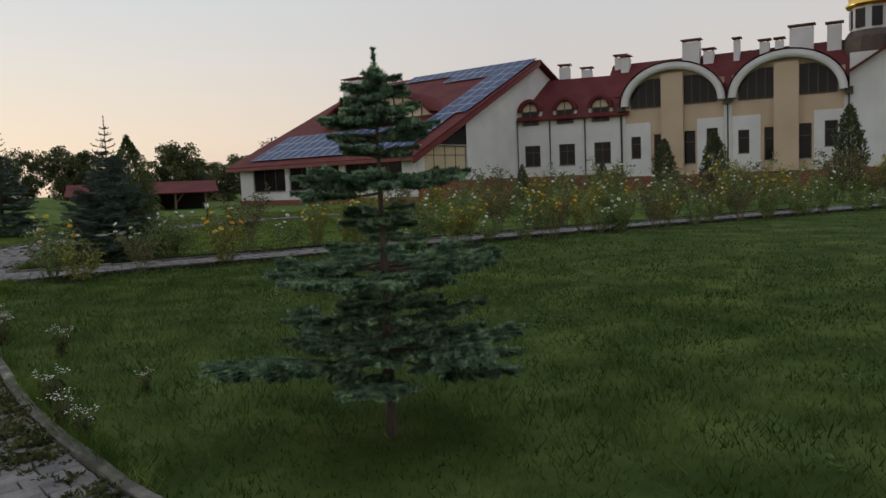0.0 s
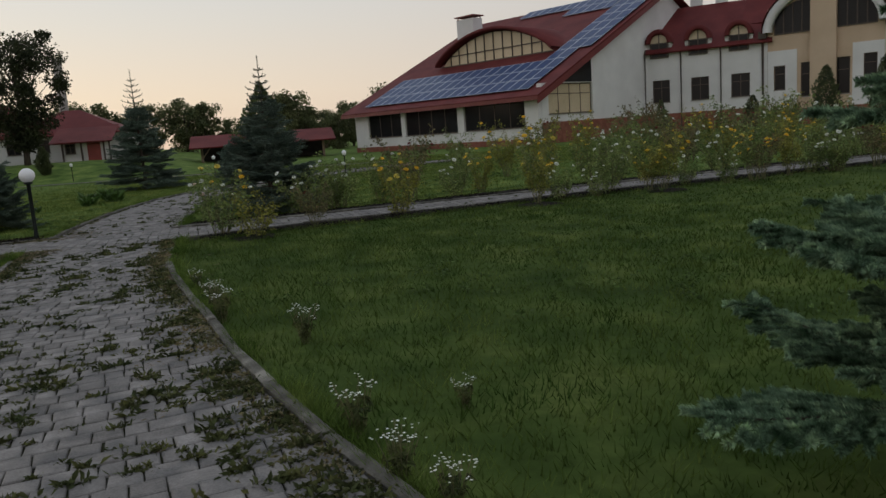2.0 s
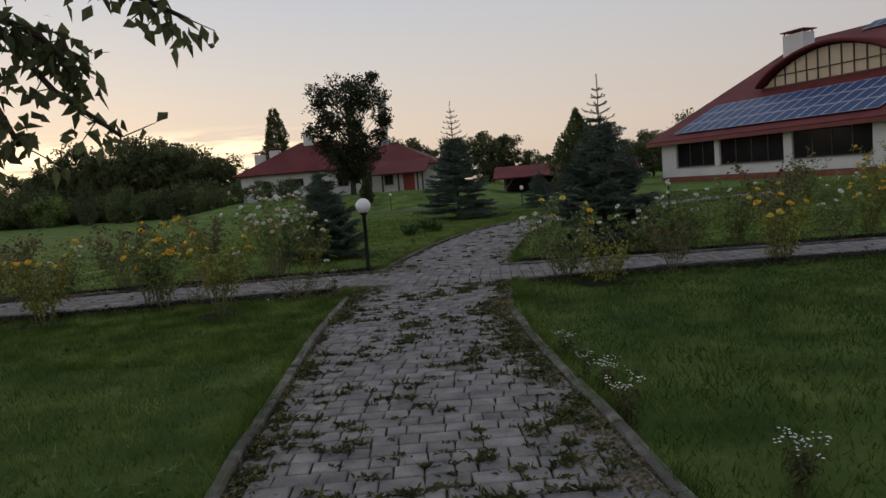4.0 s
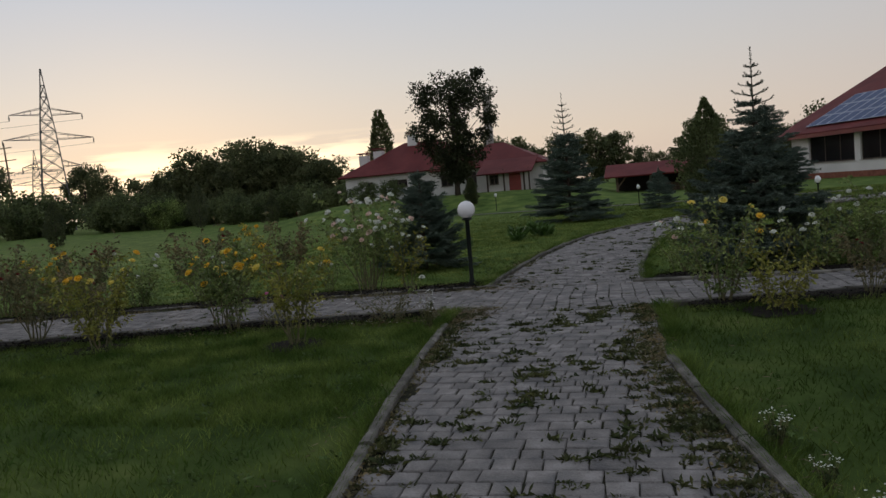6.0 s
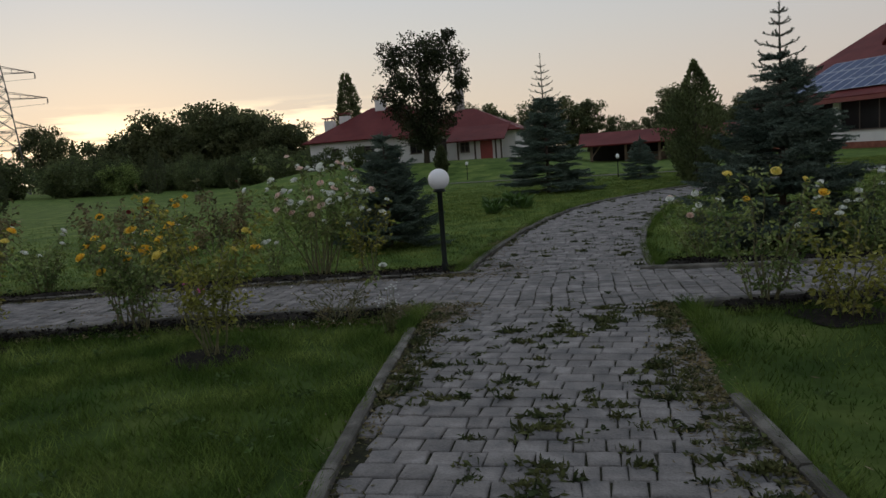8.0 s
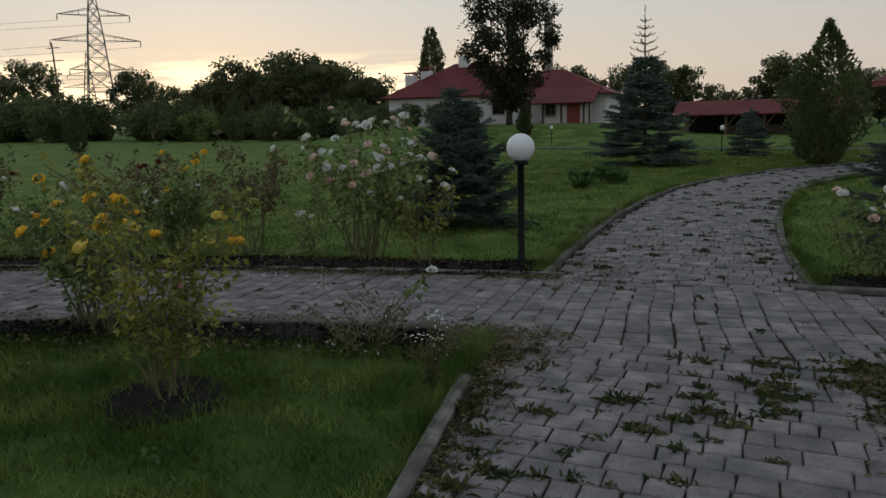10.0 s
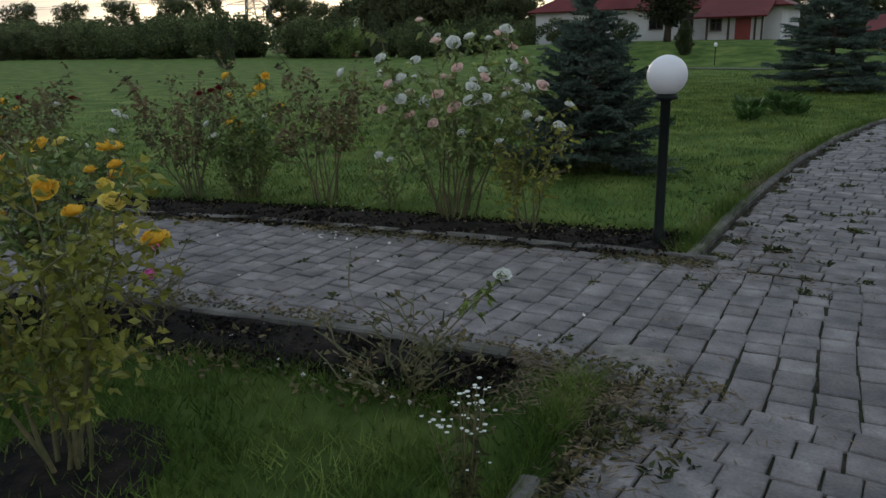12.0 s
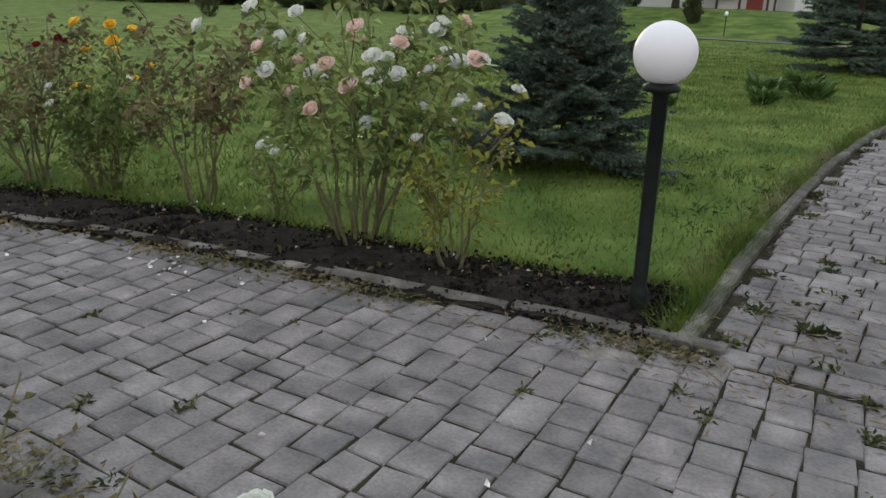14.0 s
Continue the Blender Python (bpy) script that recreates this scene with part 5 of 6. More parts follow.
# planting before the white house
thj = None
for x, y, h, r in ((33.5, 18.9, 3.4, 0.75), (35.6, 17.1, 3.9, 0.85), (40.4, 12.2, 4.9, 0.95), (44.1, 7.0, 3.7, 0.7), (30.6, 21.0, 2.3, 0.6), (26.5, 23.5, 2.4, 0.45)):
    if thj is None:
        thj = column_tree("thuja", at(x, y), h, r, 51, "tall green thuja before the white house", "thuja", 3500, 0.14, 0.75, 0.0, "thuja", "thujas by the house")
    else:
        copy_thing(thj, at(x, y, rw.uniform(0, 360)) @ Matrix.Diagonal((r / 0.8, r / 0.8, h / 3.6, 1)))
spruce("spruce_tree", at(44.7, 6.0), 2.5, 1.3, 52, "silver spruce before the white house", whorls=9, per=8, per_m=90, nl=0.08, nw=0.03, bare=0.05, twig=0.25)
st = tagged(mesh_object("terrace_edge", [(20, 22, -0.02), (52, -6, -0.02), (53, -5, -0.02), (21, 23, -0.02)], [(0, 1, 2, 3)], M["kerb"]), "pale paved strip before the white house", "pavement", kind="structure")
# low bollard lamps on the far lawn
for x, y in ((-6.5, 32.2), (1.9, 24.5), (7.2, 12.4)):
    copy_thing(bpy.data.objects["garden_lamp"], at(x, y) @ Matrix.Diagonal((0.62, 0.62, 0.78, 1)))


# ---- roses ----
W, PK, YE, LE = ("p_white",), ("p_pink", "p_white", "p_pink"), ("p_yellow",), ("p_lemon", "p_yellow")
big_rose = rose_bush(at(-1.80, 0.15), 1.58, 0.72, 61, "tall rose bush with white and pale pink flowers beside the path", ("p_white", "p_pink", "p_white", "p_white", "p_pink"), 54, "rose_leaf", 17, 1700, 0.5, 0.046, 0.075)
rose_bush(at(-1.05, 0.02), 0.92, 0.30, 62, "small rose bush with a cluster of white flowers", W, 7, "rose_leaf_yellow", 8, 460, 0.4, 0.043)
rose_bush(at(-2.55, 0.25), 0.62, 0.28, 63, "low rose bush with a few white flowers", W, 5, "rose_leaf", 6, 130, 0.3, 0.036)
rose_bush(at(-3.3, 0.25), 1.36, 0.42, 64, "rose bush with browning leaves and no flowers", ("p_red",), 1, "rose_leaf_brown", 8, 760, 0.55, 0.03, 0.07)
yel = rose_bush(at(-4.1, 0.1), 1.2, 0.36, 65, "rose bush with deep yellow flowers", YE, 13, "rose_leaf", 8, 900, 0.45, 0.047, 0.068)
dark_rose = rose_bush(at(-4.75, -0.1), 1.35, 0.48, 66, "dark leafy rose bush with a dark red flower", ("p_red",), 3, "rose_leaf_brown", 10, 950, 0.4, 0.036, 0.066)
near_yel = rose_bush(at(-2.62, -2.85), 1.12, 0.42, 67, "rose bush with deep yellow flowers over dark leaves", YE, 13, "rose_leaf", 8, 800, 0.5, 0.047, 0.066)
pale = rose_bush(at(-1.06, -3.86), 1.18, 0.33, 68, "yellowing rose bush on the lawn with a few yellow flowers", YE + LE, 8, "rose_leaf_yellow", 9, 1400, 0.40, 0.045, 0.050)
rose_bush(at(-3.68, -3.80), 1.24, 0.45, 69, "tall yellowing rose bush with lemon flowers", LE, 9, "rose_leaf_yellow", 10, 1300, 0.3, 0.042)
lone = rose_bush(at(-0.37, -2.73), 0.42, 0.42, 70, "low half-bare rose bush with one white flower", W, 0, "rose_leaf_brown", 15, 230, 0.25, 0.045, 0.04)
part("cane", tube(bmesh.new(), [(0.02, 0.0, -0.02), (0.13, 0.08, 0.2), (0.27, 0.18, 0.38), (0.38, 0.26, 0.50)], [0.006, 0.005, 0.004, 0.003], 5), M["rose_stem"], lone)
bm_ = bmesh.new()
petal_head(bm_, (0.38, 0.26, 0.515), 0.037, random.Random(4), (0.1, -0.3, 0.8))
part("flower", bm_, M["p_white"], lone, "open white flower")
lv_ = np.random.default_rng(5)
lc_ = np.array([[0.27, 0.18, 0.38], [0.33, 0.22, 0.45], [0.37, 0.25, 0.49]]).repeat(9, 0) + lv_.normal(size=(27, 3)) * 0.02
tagged(mesh_object("leaves", *scatter_leaves(lc_, lv_.normal(size=(27, 3)), 0.055, 0.034, lv_, 0.2), M["rose_leaf"], lone), kind="stuff")
rose_bush(at(-1.92, -2.80), 0.46, 0.22, 71, "small half-bare rose bush with a magenta flower", ("p_magenta",), 2, "rose_leaf_brown", 8, 50, 0.4, 0.035, 0.035)
rose_bush(at(-2.36, -3.0), 0.95, 0.34, 72, "rose bush with large lemon flowers and dark leaves", LE, 5, "rose_leaf", 8, 700, 0.3, 0.05)
rose_bush(at(3.46, -2.32), 1.2, 0.40, 73, "rose bush with yellow flowers at the path's corner", LE, 6, "rose_leaf", 10, 1000, 0.25, 0.045)
rose_bush(at(3.98, -2.80), 0.75, 0.34, 74, "small yellowing rose bush on the lawn", W, 2, "rose_leaf_yellow", 9, 700, 0.2, 0.035)
white_rose = rose_bush(at(4.90, 0.25), 0.95, 0.42, 75, "rose bush with scattered white flowers", W, 7, "rose_leaf", 10, 950, 0.25, 0.044)
rose_bush(at(3.15, 0.35), 0.85, 0.42, 76, "low rose bush with white flowers beside the far path", ("p_white", "p_white", "p_pink"), 7, "rose_leaf", 9, 700, 0.25, 0.042)
yel_r = rose_bush(at(6.62, -1.75), 1.1, 0.40, 77, "rose bush with yellow flowers beside the crossing path", LE + YE, 10, "rose_leaf_yellow", 10, 1100, 0.2, 0.045)
green_rose = rose_bush(at(5.6, 0.75), 1.15, 0.45, 78, "leafy green rose bush with a pale flower", W, 3, "rose_leaf", 10, 1000, 0.25, 0.042, 0.062)
# more of them along the crossing path
rr = random.Random(9)


def more(src, x, y, s, label=""):
    ob = copy_thing(src, at(x, y, rr.uniform(0, 360)) @ Matrix.Diagonal((s, s, s, 1)))
    return tagged(ob, label)


for x, y, k, s in ((-5.0, -3.45, dark_rose, 0.9), (-4.2, -3.2, dark_rose, 0.7), (-5.6, -4.0, near_yel, 1.0), (-6.6, -3.9, pale, 0.9), (-7.4, -4.2, dark_rose, 1.0),
                   (-5.7, -0.5, white_rose, 1.0), (-6.5, -0.7, dark_rose, 0.95), (-7.3, -0.8, near_yel, 1.0), (-8.1, -1.0, dark_rose, 1.0), (-9.0, -1.2, yel, 1.1), (-4.2, 0.05, white_rose, 0.85),
                   (5.0, -2.2, dark_rose, 0.6), (9.2, -2.05, pale, 0.85), (12.0, -1.75, pale, 0.95), (14.2, -1.5, near_yel, 0.9), (16.5, -1.2, white_rose, 1.0)):
    more(k, x, y, s)
for i in range(24):
    x = 5.9 + 0.85 * i
    more((white_rose, green_rose, dark_rose, white_rose, yel_r, green_rose, pale, green_rose)[i % 8], x + rr.uniform(-.25, .25), 0.95 + 0.1 * (x - 5) * (0.55 if x > 14 else 0.8) + rr.uniform(-.25, .6), rr.uniform(0.85, 1.3))
for i in range(26):
    x = 9.6 + 0.8 * i
    more((white_rose, green_rose, pale, green_rose, dark_rose, white_rose, green_rose)[(i * 5 + i // 3) % 7], x + rr.uniform(-.25, .25), -1.55 + 0.085 * (x - 9) + rr.uniform(-.35, .1), rr.uniform(0.6, 0.95))
for i in range(22):
    t = i / 21
    more((green_rose, white_rose, dark_rose, pale)[i % 4], 12 + 28 * t + rr.uniform(-.6, .6), 13 - 15 * t + rr.uniform(-1.5, 1.5), rr.uniform(1.1, 1.8))
for i in range(14):
    t = i / 13
    more((green_rose, pale)[i % 2], 10 + 16 * t, 7 - 4 * t + rr.uniform(-1.0, 1.0), rr.uniform(0.8, 1.3))


for i in range(40):
    t = i / 39
    more((green_rose, white_rose, dark_rose, green_rose, pale)[i % 5], 17 + 31 * t + rr.uniform(-.5, .5), 12.5 - 16 * t + rr.uniform(-1.4, 1.4), rr.uniform(1.0, 1.7))


# ---- small plants ----
def daisy_clump(m, seed, n=14, h=0.3, label="white wild daisies flowering along the kerb"):
    rng, rnd = np.random.default_rng(seed), random.Random(seed)
    host = thing("daisy_clump", m, label, "wildflower", "wildflowers")
    stems, heads = bmesh.new(), bmesh.new()
    leafc = []
    for i in range(n):
        a, r = rnd.uniform(0, math.tau), rnd.uniform(0.02, 0.12)
        tip = Vector((math.cos(a) * r, math.sin(a) * r, h * rnd.uniform(0.6, 1.1)))
        tube(stems, [(tip.x * 0.2, tip.y * 0.2, -0.02), (tip.x * 0.6, tip.y * 0.6, tip.z * 0.6), tip], 0.0022, 3)
        leafc += [tip * q for q in (0.3, 0.5, 0.7)]
        for k in range(3):
            c = tip + Vector((rnd.uniform(-.03, .03), rnd.uniform(-.03, .03), rnd.uniform(-.02, .02)))
            R = rnd.uniform(0.005, 0.009)
            ring = [heads.verts.new(c + Vector((math.cos(q) * R, math.sin(q) * R, 0))) for q in lin(0, math.tau * 7 / 8, 8)]
            top = heads.verts.new(c + Vector((0, 0, R * 0.5)))
            for q in range(8):
                heads.faces.new((ring[q], ring[(q + 1) % 8], top))
    tagged(part("foliage", stems, M["rose_stem"], host), kind="stuff")
    tagged(part("blossom", heads, M["p_white"], host), kind="stuff")
    c = np.repeat(np.array([tuple(p) for p in leafc]), 4, 0)
    v, f = scatter_leaves(c, rng.normal(size=c.shape), 0.045, 0.014, rng, 0.2)
    tagged(mesh_object("leaves", v, f, M["weed"], host), kind="stuff")
    return host


d0 = daisy_clump(at(4.39, -9.66), 81, 16, 0.32)
for x, y, s in ((4.56, -11.6, 1.0), (4.66, -12.2, 0.9), (4.81, -12.52, 0.8), (5.17, -11.44, 0.6), (3.66, -8.05, 0.9), (3.75, -8.62, 1.0), (3.4, -6.9, 0.75), (3.55, -7.45, 0.6)):
    copy_thing(d0, at(x, y, s * 900) @ Matrix.Diagonal((s, s, s, 1)))
daisy_clump(at(0.36, -3.42), 82, 17, 0.44, "tall clump of tiny white wildflowers at the kerb's end")


def leafy_clump(m, seed, s):
    rng = np.random.default_rng(seed)
    host = thing("horseradish_clump", m, "bright green broad-leaved clump on the lawn", "plant", "leafy clumps")
    n = 70
    a = rng.uniform(0, math.tau, n)
    c = np.c_[np.cos(a) * 0.1, np.sin(a) * 0.1, rng.uniform(0, 0.18, n)] * s
    d = np.c_[np.cos(a) * 0.7, np.sin(a) * 0.7, rng.uniform(0.5, 1.3, n)]
    v, f = scatter_leaves(c, d, 0.34 * s, 0.12 * s, rng, 0.15)
    tagged(mesh_object("leaves", v, f, M["weed_bright"], host), kind="stuff")


M["weed_bright"] = material("fresh_leaf", (0.05, 0.10, 0.022), (0.10, 0.17, 0.045), 0.5, 3.0, rand=0.3, island=True, trans=0.3, coords="World")
for k, (x, y, s) in enumerate(((-1.05, 9.7, 1.0), (-0.9, 8.7, 0.75), (-0.6, 10.4, 1.1), (-0.35, 10.0, 0.9), (-2.0, 7.6, 0.5))):
    leafy_clump(at(x, y), 90 + k, s)


# ---- the apple tree whose bough hangs over the path's side ----
def build_apple_tree():
    rng, rnd = np.random.default_rng(7), random.Random(7)
    bx, by = -2.0, -10.3
    hub = Vector((3.17, -13.4, 1.56))
    low = lambda p: Vector((3.256, -12.944, 1.508)) + (Vector(p) - hub) * 0.70
    host = thing("apple_tree", at(low((bx, by, 0)).x, low((bx, by, 0)).y), "apple tree whose leafy bough hangs beside the path", "tree")
    o = Vector((low((bx, by, 0)).x, low((bx, by, 0)).y, -0.03))
    limbs = [[(bx, by, -0.75), (bx + 0.1, by, 0.9), (bx + 0.05, by + 0.05, 1.7), (bx + 0.2, by, 2.8), (bx + 0.1, by, 3.8)],
             [(bx + 0.05, by + 0.05, 1.6), (-0.9, -10.2, 2.6), (-0.1, -10.0, 2.95), (0.35, -9.92, 2.7), (0.62, -9.75, 2.25), (0.88, -9.55, 1.98)],
             [(-0.6, -10.1, 2.75), (0.4, -9.8, 3.0), (1.0, -9.58, 2.8), (1.32, -9.44, 2.62)],
             [(0.0, -10.0, 2.9), (0.25, -9.95, 2.5), (0.38, -9.9, 2.15), (0.45, -9.85, 1.95)],
             [(-0.2, -10.05, 2.8), (-0.05, -10.1, 2.4), (0.15, -10.0, 2.05)],
             [(0.35, -9.92, 2.7), (0.6, -9.8, 2.55), (0.75, -9.72, 2.35)],
             [(bx, by, 1.7), (-2.7, -10.9, 2.7), (-3.4, -11.2, 3.1)], [(bx, by, 1.8), (-2.5, -9.6, 2.9), (-3.0, -9.2, 3.3)]]
    bm = bmesh.new()
    pts = []
    for k, l in enumerate(limbs):
        l = [low(p) - o for p in l]
        r = 0.1 if k == 0 else 0.022
        tube(bm, l, [r * (1 - 0.8 * i / (len(l) - 1)) + 0.004 for i in range(len(l))], 7)
        L = spline([tuple(p) for p in l], 40)
        n0 = 20 if k == 0 else (10 if k in (1, 5, 6) else 4)
        for p in L[n0:]:
            for q in range(2 if k != 0 else 5):
                e = Vector(p) + Vector((rnd.uniform(-.12, .12), rnd.uniform(-.12, .12), rnd.uniform(-.12, .08))) * (1.0 if k else 2.5)
                if rnd.random() < 0.22:
                    tube(bm, [p, e], [0.004, 0.002], 3)
                pts += [e, Vector(p).lerp(e, 0.6)]
    part("trunk", bm, M["bark_dark"], host, "dark bark", True)
    c = np.array([tuple(p) for p in pts])
    d = rng.normal(size=c.shape)
    d[:, 2] -= 0.6
    v, f = scatter_leaves(c, d, 0.072, 0.046, rng, 0.3)
    tagged(mesh_object("leaves", v, f, M["leaf_dark"], host), kind="stuff")


build_apple_tree()


# ---- flower beds, litter, grass ----
def bed(name, a, b, label):
    """A strip of bare soil between two ragged edges."""
    rng = random.Random(len(a) * 7 + int(a[0][0] * 10))
    A, B = spline(a, 60), spline(b, 60)
    rows = 5
    v, f = [], []
    for i in range(60):
        for j in range(rows):
            t = j / (rows - 1)
            p = A[i] * (1 - t) + B[i] * t + np.array([rng.uniform(-.05, .05), rng.uniform(-.07, .07) if j == rows - 1 else 0])
            v.append((p[0], p[1], -0.024 + (0.045 + rng.uniform(-.02, .025)) * (1 if 0 < j < rows - 1 else 0.85 if j == 0 else 0.1)))
    for i in range(59):
        for j in range(rows - 1):
            k = i * rows + j
            f.append((k, k + rows, k + rows + 1, k + 1))
    tagged(mesh_object(name, v, f, M["soil"], smooth=True), label, "flower bed", kind="structure")


fe, ne = edge(CROSS, 0, 100), edge(CROSS, 1, 100)


def strip(e, x0, x1, off0, off1):
    s = e[(e[:, 0] > x0) & (e[:, 0] < x1)]
    s = np.vstack([s[:: max(1, len(s) // 12)], s[-1:]])
    return [(p[0], p[1] + off0) for p in s], [(p[0], p[1] + off1) for p in s]


BEDS = [("flower_bed_1", *strip(fe, -13, 0.27, -0.03, 0.70)), ("flower_bed_2", *strip(fe, 2.7, 28, 0.08, 0.7)), ("flower_bed_3", *strip(ne, -13, 0.2, -0.08, -0.50)), ("flower_bed_4", *strip(ne, 3.1, 28, -0.08, -0.45))]
for nm, a_, b_ in BEDS:
    bed(nm, a_, b_, "dark bare soil of the rose bed along the path")


def soil_patch(x, y, r, seed):
    rng = random.Random(seed)
    v = [(x, y, 0.004)] + [(x + r * rng.uniform(0.75, 1.15) * math.cos(a), y + r * rng.uniform(0.75, 1.15) * math.sin(a), -0.02) for a in lin(0, math.tau * 17 / 18, 18)]
    f = [(0, i + 1, (i + 1) % 18 + 1) for i in range(18)]
    tagged(mesh_object("soil_patch", v, f, M["soil"], smooth=True), "dark dug soil round a rose bush", "flower bed", kind="structure")


for k, (x, y, r) in enumerate(((-1.06, -3.86, 0.38), (-3.68, -3.80, 0.38), (3.98, -2.80, 0.4), (6.62, -1.75, 0.4), (9.2, -2.05, 0.45), (12.0, -1.75, 0.45))):
    soil_patch(x, y, r, k)


def in_beds(x, y):
    hit = np.zeros(len(x), bool)
    for _, a, b in BEDS:
        a, b = np.array(a), np.array(b)
        lo = np.interp(x, a[:, 0], np.minimum(a[:, 1], b[:, 1]), left=1e9, right=1e9) + 0.05 * np.sin(x * 5.1) + 0.05 * np.sin(x * 13.7 + 1) * (a[0, 1] > b[0, 1])
        hi = np.interp(x, a[:, 0], np.maximum(a[:, 1], b[:, 1]), left=-1e9, right=-1e9)
        hit |= (y > lo) & (y < hi)
    for cx, cy, r in ((-1.06, -3.86, 0.3), (-3.68, -3.80, 0.3), (3.98, -2.80, 0.33), (6.62, -1.75, 0.32), (9.2, -2.05, 0.38)):
        hit |= (np.hypot(x - cx, y - cy) < r) & (np.sin(x * 91.7 + y * 57.3) > -0.8)
    return hit & (np.sin(x * 133.7 + y * 91.3) < 0.93)


def blades(name, x, y, h, w, mat, label, category, z=None, lean=0.5, seed=0):
    rng = np.random.default_rng(seed)
    n = len(x)
    z = ground_z(x, y) if z is None else z
    a = rng.uniform(0, math.tau, n)
    H, Wd = h * rng.uniform(0.5, 1.25, n), w * rng.uniform(0.7, 1.3, n)
    lx, ly = np.clip(rng.normal(size=(2, n)) * lean, -0.9, 0.9) * H
    base = np.c_[x, y, z]
    side = np.c_[np.cos(a) * Wd, np.sin(a) * Wd, np.zeros(n)]
    tip = base + np.c_[lx, ly, H]
    v = np.stack([base - side, base + side, tip], 1).reshape(-1, 3)
    f = np.arange(3 * n).reshape(-1, 3)
    return tagged(mesh_object(name, v, f, M[mat]), label, category, kind="stuff")


def lawn_grass():
    rng = np.random.default_rng(4)
    n = 1600000
    X, Y = rng.uniform(-24, 26, n), rng.uniform(-22, 30, n)
    mid = np.concatenate([(edge(q, 0, 60) + edge(q, 1, 60)) / 2 for q in (MAIN, FAR)])
    d = np.full(n, 1e9)
    for p in mid:
        d = np.minimum(d, np.hypot(X - p[0], Y - p[1]))
    take = rng.uniform(0, 1, n) < np.exp(-(d / 8.5) ** 2) * 1.1 + 0.10 * np.exp(-(d / 18) ** 2)
    X, Y, d = X[take], Y[take], d[take]
    far = np.clip((d - 3) / 9, 0, 1)
    keep = ~inside_paths(X, Y, 0.07) & ~in_beds(X, Y)
    X, Y, far = X[keep], Y[keep], far[keep]
    # longer where nobody mows: in patches and along the kerbs
    patch = 0.85 + 0.3 * np.sin(X * 1.3 + 0.7 * np.sin(Y * 0.9)) * np.sin(Y * 1.1 + 1.3) + 0.6 * np.maximum(0, np.sin(X * 6.1 + 2 * np.sin(Y * 3.7)) * np.sin(Y * 5.3 + 1.5 * np.sin(X * 4.1)))
    H, Wd = 0.066 * patch * (1 - 0.25 * far), 0.0046 + 0.006 * far
    # blade tone by zone: darker towards the hall, paler and shorter past the crossing
    hall, mown = (X > 2.6) & (Y < -0.6), Y > -0.6
    for k, (sel, mat, label) in enumerate(((hall, "grass_darker", "darker grass of the lawn towards the hall"), (mown, "grass_paler", "paler, shorter grass beyond the crossing path"), (~hall & ~mown, "grass", "short green grass of the lawn"))):
        blades("lawn_grass", X[sel], Y[sel], H[sel] * (0.8 if mat == "grass_paler" else 1), Wd[sel], mat, label, "grass", lean=0.55, seed=5 + 30 * k)
    # tall tufts against the kerbs
    Xs, Ys = [], []
    for pairs, side, other in ((MAIN, 0, 1), (MAIN, 1, 0), (FAR, 0, 1), (FAR, 1, 0)):
        a, b = edge(pairs, side, 500), edge(pairs, other, 500)
        out = (a - b) / np.linalg.norm(a - b, axis=1)[:, None]
        k = rng.integers(0, 500, 15000)
        d = 0.055 + np.abs(rng.normal(size=15000)) * 0.07
        dens = np.sin(k * 0.13) + np.sin(k * 0.041 + side) + rng.uniform(-1.2, 1.2, 15000) > 0
        p = (a[k] + out[k] * d[:, None])[dens]
        Xs.append(p[:, 0]), Ys.append(p[:, 1])
    Xs, Ys = np.concatenate(Xs), np.concatenate(Ys)
    keep = ~inside_paths(Xs, Ys, 0.045)
    e = edge(FAR, 0, 300)
    k = rng.integers(0, 190, 5000)
    blades("dry_kerb_grass", e[k, 0] - 0.1 - np.abs(rng.normal(size=5000)) * 0.10, e[k, 1], 0.05, 0.004, "dry", "dry yellowed grass along the curving kerb", "grass", lean=0.8, seed=7)
    # turf leaning over the edges of the beds
    gx, gy = [], []
    for nm, a, b in BEDS:
        p = spline(b, 400)[rng.integers(0, 400, 5200)]
        gx.append(p[:, 0] + rng.normal(size=5200) * 0.05), gy.append(p[:, 1] + rng.normal(size=5200) * 0.055)
    gx, gy = np.concatenate(gx), np.concatenate(gy)
    blades("bed_edge_grass", gx, gy, 0.075, 0.004, "grass", "ragged turf along the edges of the rose beds", "grass", lean=0.8, seed=17)
    # thick unmown grass before the crossing
    gx, gy = rng.uniform(-4.2, 0.6, 40000), rng.uniform(-6.6, -3.05, 40000)
    ok = ~inside_paths(gx, gy, 0.07) & ~in_beds(gx, gy) & (np.sin(gx * 4.3 + 2 * np.sin(gy * 3.1)) * np.sin(gy * 5.2 + 1.7 * np.sin(gx * 2.9)) > rng.uniform(-0.8, 0.5, 40000))
    blades("tufted_grass", gx[ok], gy[ok], 0.075, 0.0040, "grass", "tufts of longer grass on the lawn", "grass", lean=0.75, seed=18)
    blades("kerb_grass", Xs[keep], Ys[keep], 0.13, 0.0032, "grass", "longer grass growing against the kerbs", "grass", lean=0.75, seed=6)



